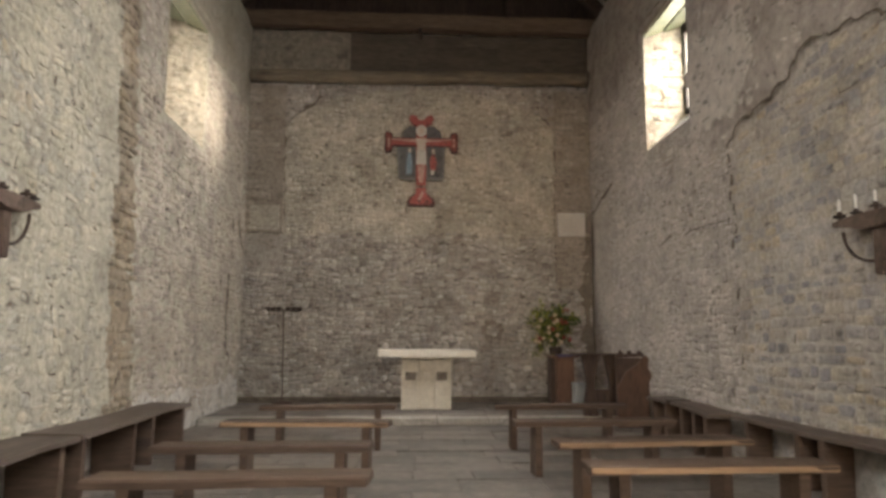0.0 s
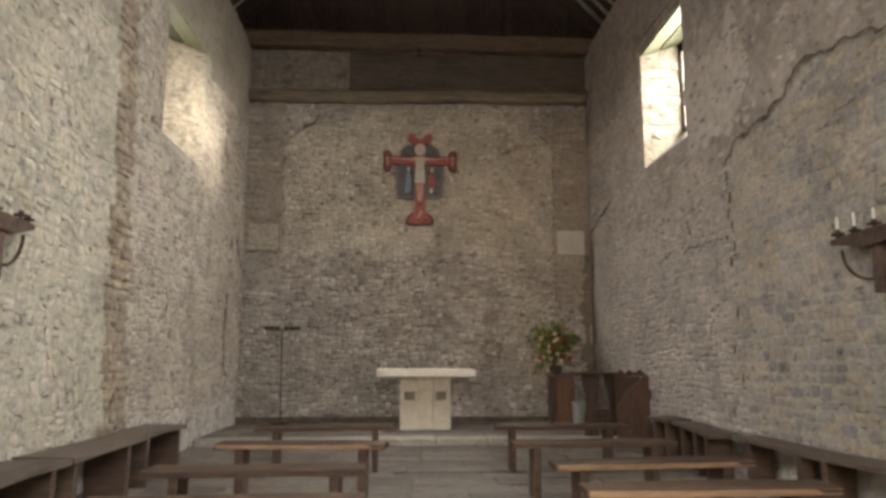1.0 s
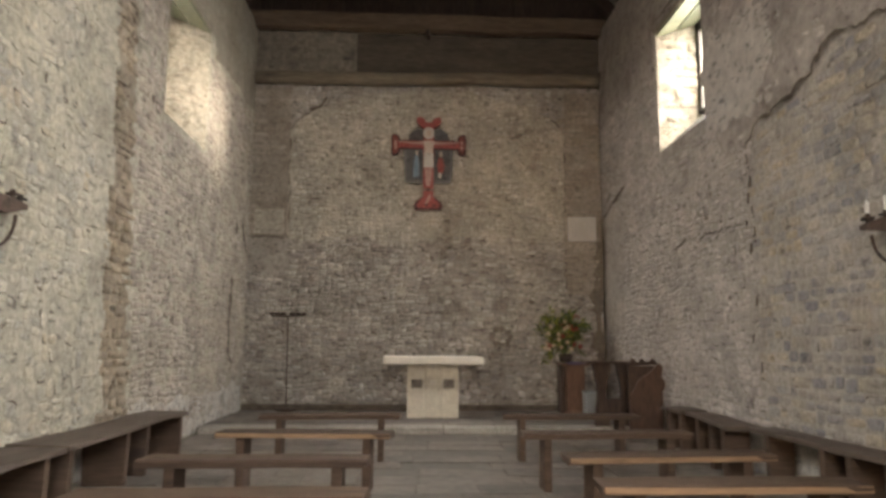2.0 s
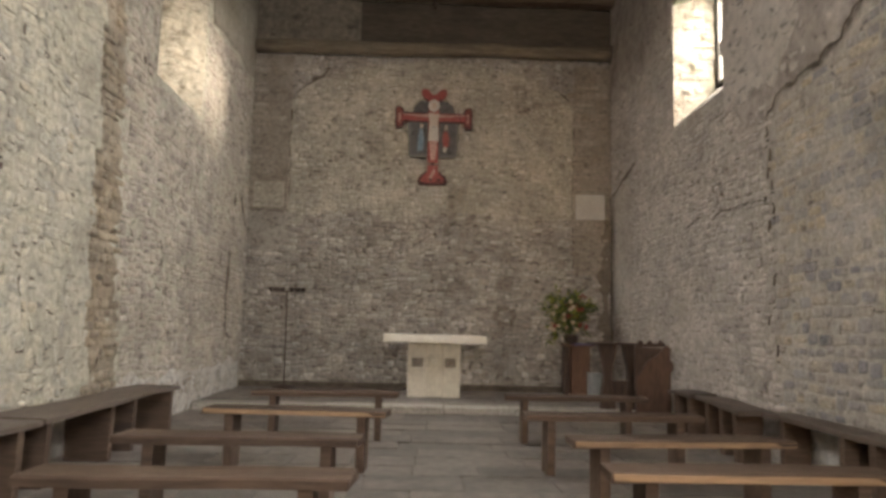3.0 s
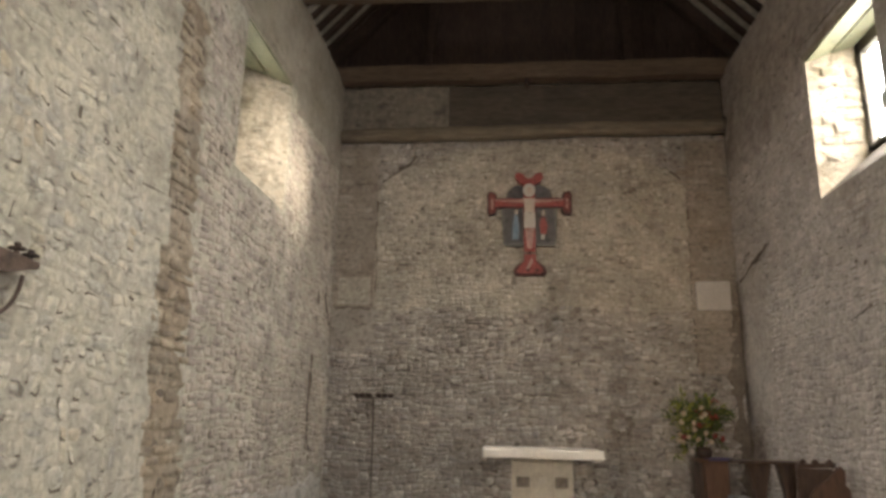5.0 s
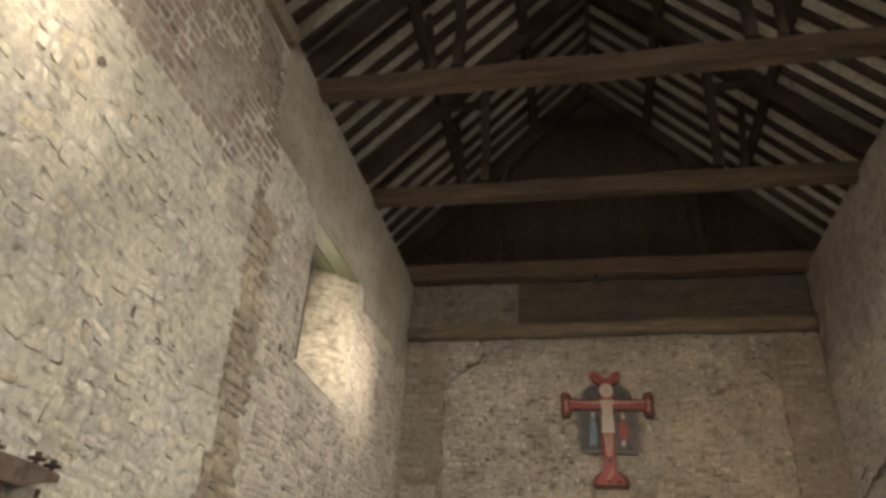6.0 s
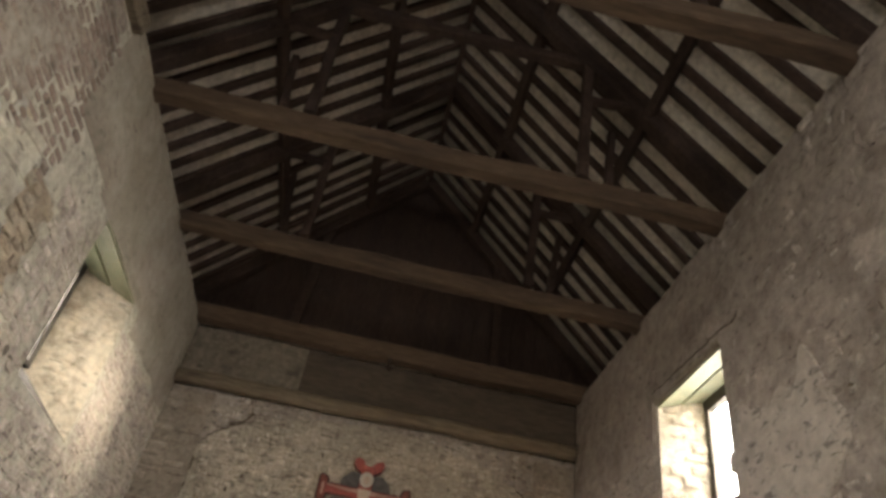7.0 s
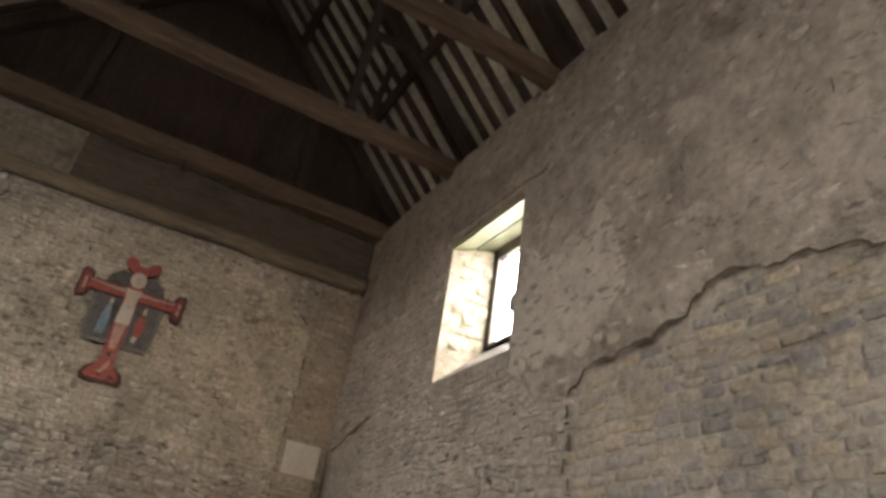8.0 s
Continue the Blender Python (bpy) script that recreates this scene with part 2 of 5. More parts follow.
M = dict(
    mortar_n=surf("lime mortar, pale", ((0.38, 0.34, 0.265), (0.46, 0.42, 0.34), (0.31, 0.27, 0.21)), big=1.1, bump=0.8, fine=14, smear=((0.5, 0.455, 0.35), 0.8), pits=0.5, pit_level=0.31, blotch=0.16, lumps=2.0),
    mortar_s=surf("lime mortar, grey", ((0.385, 0.335, 0.285), (0.44, 0.395, 0.34), (0.33, 0.285, 0.24)), big=1.1, bump=0.8, fine=14, smear=((0.44, 0.395, 0.345), 0.8), pits=0.45, pit_level=0.28, blotch=0.16, lumps=2.0),
    mortar_e=surf("lime mortar, dull", ((0.33, 0.29, 0.245), (0.39, 0.345, 0.295), (0.26, 0.225, 0.19)), big=0.9, bump=0.8, fine=16, smear=((0.37, 0.33, 0.28), 0.7), pits=0.6, pit_level=0.33, blotch=0.24),
    mortar_t=surf("lime mortar, brown", ((0.26, 0.22, 0.178), (0.32, 0.275, 0.225), (0.21, 0.175, 0.142)), big=0.9, bump=0.8, fine=16, pits=0.4, blotch=0.15),
    mortar_dt=surf("bedding of thin courses", ((0.27, 0.225, 0.18), (0.33, 0.28, 0.225), (0.21, 0.175, 0.14)), big=1.2, bump=0.8, fine=13, smear=((0.36, 0.315, 0.255), 0.7), pits=0.4, blotch=0.15),
    mortar_et=surf("lime mortar, warm", ((0.38, 0.33, 0.265), (0.45, 0.4, 0.325), (0.32, 0.275, 0.22)), big=0.9, bump=0.8, fine=16, smear=((0.47, 0.42, 0.34), 0.8), pits=0.5, pit_level=0.31, blotch=0.2),
    # stone above the log, darker than the walling below it
    dark_patch=surf("dark patch stone", ((0.18, 0.152, 0.115), (0.24, 0.205, 0.158), (0.13, 0.108, 0.083)), big=2.2, bump=0.8, fine=12, vary="island", pits=0.4),
    plaster=surf("old lime plaster", ((0.28, 0.245, 0.185), (0.35, 0.31, 0.245), (0.235, 0.2, 0.155)), big=0.8, bump=0.6, fine=9, grain=0.2, pits=0.3, blotch=0.14, lumps=1.5),
    plaster_s=surf("old grey plaster", ((0.32, 0.276, 0.238), (0.385, 0.337, 0.295), (0.25, 0.213, 0.183)), big=1.0, bump=0.9, fine=9, grain=0.3, smear=((0.43, 0.377, 0.333), 0.8), pits=0.45, blotch=0.16, lumps=3.0),
    reveal=surf("limewashed reveal", ((0.47, 0.4, 0.295), (0.58, 0.515, 0.4), (0.34, 0.28, 0.2)), big=3.4, bump=1.0, fine=13, grain=0.3, pits=0.5, pit_level=0.3, lumps=2.0),
    # sill rubble darker than its own tone, shade put into the colour
    sill=surf("rubble sill, shade darkened", ((0.115, 0.095, 0.074), (0.16, 0.135, 0.106), (0.085, 0.07, 0.055)), big=3, bump=1.0, fine=11, pits=0.6, lumps=3.0),
    limewash=surf("flaking limewash", ((0.5, 0.47, 0.42), (0.6, 0.57, 0.52), (0.36, 0.32, 0.27)), big=3.2, bump=1.0, fine=10, smear=((0.4, 0.35, 0.29), 0.75), pits=0.5, lumps=2.0),
    scar=surf("brown bedding mortar", ((0.27, 0.212, 0.15), (0.35, 0.28, 0.2), (0.2, 0.16, 0.118)), big=2.6, bump=1.0, fine=11, smear=((0.38, 0.32, 0.245), 0.7), pits=0.55, blotch=0.2, lumps=3.0),
    slab=surf("pale dressed stone", ((0.47, 0.43, 0.38), (0.54, 0.5, 0.45)), big=3, bump=0.25, grain=0.15),
    lime_patch=surf("pale plaster patch", ((0.47, 0.42, 0.37), (0.54, 0.49, 0.435), (0.4, 0.35, 0.305)), big=1.6, bump=0.7, fine=10, grain=0.2, pits=0.55, pit_level=0.33, lumps=2.0),
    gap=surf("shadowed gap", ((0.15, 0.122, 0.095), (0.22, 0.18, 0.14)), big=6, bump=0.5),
    # colour holding the shade inside cracks, gaps and holes; also the wall foot
    crack=surf("crack shade and wall foot", ((0.1, 0.08, 0.06), (0.165, 0.133, 0.1)), big=6, bump=0.5),
    lining=surf("roof boarding", ((0.55, 0.505, 0.43), (0.63, 0.59, 0.51), (0.44, 0.395, 0.33)), big=1.2, bump=0.3, fine=12),
    rafter=surf("dark rafter oak", ((0.056, 0.037, 0.029), (0.085, 0.057, 0.044), (0.04, 0.028, 0.023)), big=2, fine=18, vary="object"),
    beam=surf("old oak beam", ((0.09, 0.06, 0.04), (0.145, 0.1, 0.065), (0.055, 0.037, 0.027)), scale=(0.35, 2.2, 2.2), big=2.5, fine=14, bump=0.6, vary="object"),
    log=surf("worn wall beam", ((0.165, 0.13, 0.09), (0.23, 0.185, 0.128), (0.11, 0.084, 0.06)), scale=(0.3, 2.5, 2.5), big=2.6, fine=13, bump=0.7),
    dark_board=surf("dark olive boarding", ((0.082, 0.066, 0.048), (0.1, 0.08, 0.059), (0.068, 0.054, 0.041)), scale=(0.4, 2, 2), big=2, fine=14),
    board=surf("dark brown boards", ((0.062, 0.042, 0.034), (0.078, 0.053, 0.042), (0.052, 0.036, 0.03)), scale=(2, 2, 0.4), big=2, fine=14, vary="object"),
    bench=surf("brown waxed bench", ((0.076, 0.049, 0.034), (0.112, 0.074, 0.051), (0.054, 0.037, 0.028)), scale=(0.3, 3, 3), big=2.4, fine=16, bump=0.25, rough=0.68, vary="object"),
    bench_pale=surf("pale bench edge", ((0.26, 0.165, 0.095), (0.36, 0.235, 0.14), (0.2, 0.125, 0.074)), scale=(0.3, 3, 3), big=2.4, fine=16, bump=0.25, rough=0.5, vary="object"),
    bench_side=surf("dull wall bench", ((0.092, 0.07, 0.055), (0.14, 0.108, 0.086), (0.065, 0.05, 0.04)), scale=(3, 0.3, 3), big=2.4, fine=16, bump=0.3, rough=0.55, vary="object"),
    desk=surf("dark stained oak", ((0.05, 0.032, 0.024), (0.078, 0.048, 0.034), (0.035, 0.025, 0.02)), scale=(3, 3, 0.5), big=2.4, fine=15, bump=0.25, rough=0.5),
    # copy of the desk oak, lighter and redder as the lit end panel
    end_wood=surf("desk oak, lit red brown", ((0.075, 0.042, 0.028), (0.105, 0.06, 0.04), (0.055, 0.033, 0.024)), scale=(3, 3, 0.5), big=2.4, fine=15, bump=0.25, rough=0.55),
    pedestal=surf("red brown pedestal", ((0.13, 0.068, 0.042), (0.18, 0.1, 0.062)), scale=(3, 3, 0.5), big=2.4, fine=15, bump=0.25, rough=0.55),
    iron=surf("rusty iron", ((0.04, 0.028, 0.022), (0.075, 0.048, 0.034), (0.03, 0.026, 0.024)), big=5, bump=0.4, rough=0.65),
    sconce=surf("dark bracket timber", ((0.075, 0.05, 0.038), (0.11, 0.076, 0.057), (0.045, 0.032, 0.026)), big=3, fine=16, bump=0.4),
    wax=surf("white wax", ((0.66, 0.63, 0.57), (0.72, 0.69, 0.63)), big=6, bump=0.05, rough=0.5, grain=0.05),
    altar=surf("cream limestone", ((0.56, 0.5, 0.4), (0.64, 0.58, 0.47), (0.5, 0.44, 0.35)), big=2.5, bump=0.2, grain=0.14),
    altar_top=surf("pale limestone top", ((0.62, 0.565, 0.475), (0.7, 0.645, 0.55)), big=2.5, bump=0.2, grain=0.1),
    relic=surf("dark inset stone", ((0.2, 0.17, 0.14), (0.27, 0.23, 0.19)), big=6, bump=0.5),
    flag=surf("worn flagstone", ((0.165, 0.142, 0.119), (0.212, 0.186, 0.157), (0.135, 0.117, 0.101), (0.24, 0.21, 0.178)), big=1.4, fine=10, bump=0.25, vary="object", rough=0.62, grain=0.25),
    flag_rest=surf("worn flagstone, rest", ((0.185, 0.157, 0.13), (0.235, 0.205, 0.172), (0.152, 0.13, 0.112)), big=1.4, fine=10, bump=0.25, vary="island", rough=0.62, grain=0.25),
    joint=surf("floor joint", ((0.15, 0.13, 0.108), (0.19, 0.165, 0.14)), big=2, bump=0.5),
    step=surf("pale step edge", ((0.33, 0.3, 0.255), (0.42, 0.385, 0.335)), big=2, bump=0.3, rough=0.7),
    cream=surf("cream green paint", ((0.18, 0.18, 0.108), (0.225, 0.222, 0.138), (0.145, 0.142, 0.088)), big=3, bump=0.15, grain=0.12, rough=0.6),
    lead=surf("dark window frame", ((0.08, 0.07, 0.055), (0.12, 0.105, 0.085)), big=4, bump=0.2, rough=0.6),
    red=surf("red paint", ((0.25, 0.048, 0.042), (0.34, 0.095, 0.078), (0.14, 0.035, 0.032)), big=15, bump=0.2, grain=0.35, rough=0.55),
    red_dark=surf("dull red paint", ((0.15, 0.045, 0.038), (0.22, 0.07, 0.055), (0.09, 0.04, 0.034)), big=13, bump=0.2, grain=0.35, rough=0.6),
    slate=surf("slate grey paint", ((0.07, 0.066, 0.062), (0.11, 0.105, 0.1), (0.05, 0.046, 0.044)), big=5, bump=0.15, rough=0.6),
    slate_pale=surf("worn slate paint", ((0.12, 0.115, 0.108), (0.17, 0.162, 0.15), (0.085, 0.08, 0.075)), big=6, bump=0.15, rough=0.6),
    cross_edge=surf("dark wine edge paint", ((0.06, 0.028, 0.025), (0.1, 0.04, 0.034), (0.04, 0.03, 0.028)), big=9, bump=0.2, rough=0.6),
    pale_red=surf("faded pink paint", ((0.36, 0.17, 0.14), (0.46, 0.3, 0.25), (0.3, 0.11, 0.09)), big=14, bump=0.1, rough=0.55),
    brown_paint=surf("brown paint", ((0.16, 0.1, 0.075), (0.24, 0.17, 0.13)), big=12, bump=0.1, rough=0.55),
    pale=surf("pale flesh paint", ((0.45, 0.35, 0.28), (0.54, 0.45, 0.37)), big=8, bump=0.1, grain=0.12, rough=0.55),
    white=surf("white paint", ((0.44, 0.4, 0.35), (0.56, 0.52, 0.46), (0.33, 0.29, 0.25)), big=8, bump=0.1, grain=0.1, rough=0.55),
    blue=surf("blue grey paint", ((0.14, 0.2, 0.25), (0.22, 0.28, 0.33)), big=8, bump=0.1, rough=0.55),
    leaf=surf("dull green leaves", ((0.05, 0.075, 0.02), (0.09, 0.115, 0.03), (0.035, 0.05, 0.022)), big=5, bump=0.1, rough=0.6, vary="island"),
    leaf_pale=surf("yellow green leaves", ((0.2, 0.22, 0.035), (0.27, 0.27, 0.05)), big=5, bump=0.1, rough=0.6, vary="island"),
    bloom=surf("cream and orange petals", ((0.55, 0.4, 0.22), (0.64, 0.53, 0.4), (0.5, 0.27, 0.14)), big=9, bump=0.1, rough=0.6, vary="island"),
    bloom_red=surf("dark red petals", ((0.22, 0.035, 0.03), (0.32, 0.06, 0.04)), big=9, bump=0.1, rough=0.6, vary="island"),
    cloth=surf("purple cloth", ((0.1, 0.08, 0.17), (0.15, 0.13, 0.24)), big=6, bump=0.2, rough=0.9),
    tin=surf("pale grey box", ((0.26, 0.265, 0.26), (0.32, 0.325, 0.315)), big=4, bump=0.1, rough=0.6, grain=0.1),
)
# brown tile, darkened further to take in part of the shadow up there
SHADED_TILE = ((0.23, 0.172, 0.135), (0.29, 0.225, 0.18), (0.17, 0.13, 0.107))
SCAR = ((0.3, 0.232, 0.158), (0.39, 0.315, 0.222), (0.24, 0.195, 0.146), (0.44, 0.372, 0.28))
LIME_N, LIME_NE, LIME_S, LIME_E, LIME_ET, LIME_T = (0.5, 0.455, 0.34), (0.45, 0.38, 0.305), (0.42, 0.37, 0.325), (0.4, 0.353, 0.3), (0.45, 0.4, 0.325), (0.29, 0.24, 0.185)
for key, cols, sp, lime in (("scar", SCAR, 0.6, (0.36, 0.3, 0.225)), ("dt", SHADED_TILE, 0.7, (0.31, 0.255, 0.2)), ("n", NORTH, 0.55, LIME_N), ("ne", NORTH_E, 0.6, LIME_NE), ("s", SOUTH, 0.68, LIME_S), ("se", SOUTH_E, 0.65, (0.47, 0.415, 0.365)), ("e", EAST, 0.85, LIME_E), ("et", EAST_TOP, 0.8, LIME_ET), ("t", TILE, 0.6, LIME_T)):
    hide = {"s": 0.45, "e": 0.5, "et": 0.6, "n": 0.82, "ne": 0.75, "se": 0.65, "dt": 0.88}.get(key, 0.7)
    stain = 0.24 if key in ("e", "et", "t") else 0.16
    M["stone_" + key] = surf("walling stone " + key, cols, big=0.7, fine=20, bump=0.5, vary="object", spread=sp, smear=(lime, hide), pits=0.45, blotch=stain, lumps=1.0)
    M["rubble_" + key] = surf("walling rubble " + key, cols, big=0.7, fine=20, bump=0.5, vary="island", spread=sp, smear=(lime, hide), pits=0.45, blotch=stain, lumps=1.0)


def glass_material():
    m = bpy.data.materials.new("window glass")
    m.use_nodes = True
    b = m.node_tree.nodes["Principled BSDF"]
    b.inputs["Base Color"].default_value = (0.95, 0.97, 0.95, 1)
    b.inputs["Roughness"].default_value, b.inputs["Transmission Weight"].default_value, b.inputs["IOR"].default_value = 0.05, 1.0, 1.05
    return m


M["glass"] = glass_material()

# ---- small builders


def part(name, bm, material, parent=None, label="", smooth=False):
    """A bmesh as one mesh object under a thing or a part."""
    me = bpy.data.meshes.new(name)
    bmesh.ops.recalc_face_normals(bm, faces=bm.faces)
    bm.to_mesh(me)
    bm.free()
    if smooth:
        me.shade_smooth()
    me.materials.append(material)
    ob = new(name, me)
    if parent:
        ob.parent = parent
    if label:
        ob["label"] = label
    return ob


def thing(name, label, category, group="", kind="", m=None):
    ob = new(name)
    ob.empty_display_size = 0.2
    if m:
        ob.matrix_basis = m
    return tagged(ob, label, category, group, kind)


def block(x0, y0, z0, x1, y1, z1, bevel=0.0, bm=None, wear=0.0):
    """A box with softened edges, its corners worn a little."""
    own = bmesh.new()
    bmesh.ops.create_cube(own, size=1)
    for v in own.verts:
        v.co = Vector((x0 if v.co.x < 0 else x1, y0 if v.co.y < 0 else y1, z0 if v.co.z < 0 else z1))
        v.co += Vector([random.uniform(-wear, wear) for _ in range(3)])
    if bevel:
        bmesh.ops.bevel(own, geom=own.edges[:], offset=bevel, segments=2, affect="EDGES", profile=0.6)
    if bm is None:
        return own
    me = bpy.data.meshes.new("tmp")
    own.to_mesh(me)
    own.free()
    bm.from_mesh(me)
    bpy.data.meshes.remove(me)
    return bm


def timber(p0, p1, wide, high, up=(0, 0, 1), wobble=0.015, steps=10, bm=None, taper=1.0):
    """A hewn beam from p0 to p1 with chamfered, slightly wandering edges."""
    bm = bm or bmesh.new()
    p0, p1 = Vector(p0), Vector(p1)
    d = (p1 - p0).normalized()
    side = d.cross(Vector(up)).normalized()
    upw = side.cross(d)
    c = 0.16
    shape = [(-1, -1 + c), (-1 + c, -1), (1 - c, -1), (1, -1 + c), (1, 1 - c), (1 - c, 1), (-1 + c, 1), (-1, 1 - c)]
    rings = []
    for k in range(steps + 1):
        s = k / steps
        q = p0.lerp(p1, s)
        f = 1 + (taper - 1) * s
        ring = []
        for a, b in shape:
            w = q + side * (a * wide * f / 2) + upw * (b * high * f / 2)
            w += Vector(noise.noise_vector(w * 1.3 + p0)) * wobble
            ring.append(bm.verts.new(w))
        rings.append(ring)
    for a, b in zip(rings, rings[1:]):
        for k in range(8):
            bm.faces.new((a[k], a[(k + 1) % 8], b[(k + 1) % 8], b[k]))
    bm.faces.new(rings[0][::-1]), bm.faces.new(rings[-1])
    return bm


def tube(points, radius, sides=8, bm=None, taper=1.0):
    bm = bm or bmesh.new()
    points = [Vector(p) for p in points]
    rings = []
    for k, p in enumerate(points):
        d = (points[min(k + 1, len(points) - 1)] - points[max(k - 1, 0)]).normalized()
        a = d.orthogonal().normalized()
        b = d.cross(a)
        r = radius * (1 + (taper - 1) * k / (len(points) - 1))
        rings.append([bm.verts.new(p + (a * math.cos(t) + b * math.sin(t)) * r) for t in [2 * math.pi * j / sides for j in range(sides)]])
    for ra, rb in zip(rings, rings[1:]):
        s = min(range(sides), key=lambda j: (ra[0].co - rb[j].co).length)
        for k in range(sides):
            bm.faces.new((ra[k], ra[(k + 1) % sides], rb[(k + 1 + s) % sides], rb[(k + s) % sides]))
    bm.faces.new(rings[0][::-1]), bm.faces.new(rings[-1])
    return bm


def lathe(profile, at, sides=16, bm=None):
    """A turned shape about the vertical through at; profile: radius and height."""
    bm = bm or bmesh.new()
    rings = [[bm.verts.new((at[0] + r * math.cos(2 * math.pi * k / sides), at[1] + r * math.sin(2 * math.pi * k / sides), at[2] + z)) for k in range(sides)] for r, z in profile]
    for a, b in zip(rings, rings[1:]):
        for k in range(sides):
            bm.faces.new((a[k], a[(k + 1) % sides], b[(k + 1) % sides], b[k]))
    bm.faces.new(rings[0][::-1]), bm.faces.new(rings[-1])
    return bm


def plate(outline, y0, y1, bm=None):
    """A board cut to an outline in x and z, between two depths."""
    bm = bm or bmesh.new()
    a = [bm.verts.new((x, y0, z)) for x, z in outline]
    b = [bm.verts.new((x, y1, z)) for x, z in outline]
    bm.faces.new(a), bm.faces.new(b[::-1])
    for k in range(len(a)):
        j = (k + 1) % len(a)
        bm.faces.new((a[k], b[k], b[j], a[j]))
    return bm


def from_lists(name, verts, faces, material, parent=None, smooth=False):
    me = bpy.data.meshes.new(name)
    me.from_pydata(verts, [], faces)
    me.update()
    if smooth:
        me.shade_smooth()
    me.materials.append(material)
    ob = new(name, me)
    if parent:
        ob.parent = parent
    return ob


# ---- the shell: walls, floor, roof
WEST, EASTY, HALF, OUT, TOP = -1.7, 13.5, 3.3, 4.0, 7.3
RIDGE, PITCH = 11.6, 1.07


def long_wall(name, side, wins, mortar, label):
    """A long wall with splayed window openings. wins: (inner y0, y1, outer y0, y1)."""
    ys = [(WEST - 0.7, WEST - 0.7)]
    for a, b, c, d in wins:
        ys += [(a, c), (b, d)]
    ys.append((EASTY + 0.7, EASTY + 0.7))
    zs = [(-0.3, -0.3), (4.04, 4.68), (5.86, 6.02), (TOP, TOP)]
    verts, faces, inner = [], [], {}
    for k, (yi, yo) in enumerate(ys):
        for q, (zi, zo) in enumerate(zs):
            inner[k, q, 0] = len(verts)
            verts.append((side * HALF, yi, zi))
            inner[k, q, 1] = len(verts)
            verts.append((side * OUT, yo, zo))
    reveals, sills = [], []
    for k in range(len(ys) - 1):
        for q in range(len(zs) - 1):
            hole = q == 1 and k % 2 == 1
            for face_side in (0, 1):
                ring = [inner[k, q, face_side], inner[k + 1, q, face_side], inner[k + 1, q + 1, face_side], inner[k, q + 1, face_side]]
                if not hole:
                    faces.append(ring)
            if hole:
                c = [(k, q), (k + 1, q), (k + 1, q + 1), (k, q + 1)]
                for a, b in zip(c, c[1:] + c[:1]):
                    (sills if a[1] == q and b[1] == q else reveals).append(len(faces))
                    faces.append([inner[*a, 0], inner[*b, 0], inner[*b, 1], inner[*a, 1]])
    q = len(zs) - 1
    for k in range(len(ys) - 1):
        faces.append([inner[k, q, 0], inner[k + 1, q, 0], inner[k + 1, q, 1], inner[k, q, 1]])
        faces.append([inner[k, 0, 0], inner[k + 1, 0, 0], inner[k + 1, 0, 1], inner[k, 0, 1]])
    for k in (0, len(ys) - 1):
        for j in range(q):
            faces.append([inner[k, j, 0], inner[k, j + 1, 0], inner[k, j + 1, 1], inner[k, j, 1]])
    ob = from_lists(name, verts, faces, mortar)
    ob.data.materials.append(M["reveal"])
    ob.data.materials.append(M["sill"])
    for f in reveals:
        ob.data.polygons[f].material_index = 1
    for f in sills:
        ob.data.polygons[f].material_index = 2
    bm = bmesh.new()
    bm.from_mesh(ob.data)
    bmesh.ops.recalc_face_normals(bm, faces=bm.faces)
    bm.to_mesh(ob.data)
    bm.free()
    return tagged(ob, label, "wall", kind="structure")


SOUTH_WIN, NORTH_WIN = (8.83, 10.39, 8.98, 10.28), (9.05, 10.68, 9.35, 10.3)
WEST_WIN, WEST_WIN_N = (2.75, 4.2, 2.9, 4.05), (2.9, 4.4, 3.0, 4.3)
wall_south = long_wall("wall_south", 1, [WEST_WIN, SOUTH_WIN], M["mortar_s"], "grey and buff coursed stone wall with a long crack and patches of plaster")
wall_north = long_wall("wall_north", -1, [WEST_WIN_N, NORTH_WIN], M["mortar_n"], "pale rubble stone wall with a brown vertical scar of bedding mortar")
wall_east = tagged(part("wall_east", block(-OUT + 0.7, EASTY, -0.3, OUT - 0.7, EASTY + 0.7, TOP), M["mortar_e"]), "dull grey rubble wall with a blocked arch and thin courses", "wall", kind="structure")
bm = bmesh.new()
for b in ((-HALF, -0.3, -0.7, 2.9), (0.7, -0.3, HALF, 2.9), (-0.7, 2.3, 0.7, 2.9), (-HALF, 5.7, HALF, TOP), (-HALF, 2.9, -1.2, 5.7), (1.2, 2.9, HALF, 5.7)):
    block(b[0], WEST - 0.7, b[1], b[2], WEST, b[3], bm=bm)
wall_west = tagged(part("wall_west", bm, M["mortar_n"]), "plain pale plastered wall with a doorway and a wide window opening", "wall", kind="structure")
bm = plate([(-3.3, TOP), (3.3, TOP), (3.3, RIDGE + 0.35 - PITCH * 3.3), (0, RIDGE + 0.35), (-3.3, RIDGE + 0.35 - PITCH * 3.3)], WEST - 0.7, WEST)
gable_west = tagged(part("wall_west_gable", bm, M["plaster"]), "plain plastered gable", "wall", kind="structure")
bm = plate([(-4.0, TOP + 0.02), (4.0, TOP + 0.02), (4.0, RIDGE + 0.3 - PITCH * 4), (0, RIDGE + 0.3), (-4.0, RIDGE + 0.3 - PITCH * 4)], EASTY + 0.06, EASTY + 0.5)
gable_east = tagged(part("wall_east_gable", bm, M["board"]), "dark boarded gable under the roof", "wall", kind="structure")

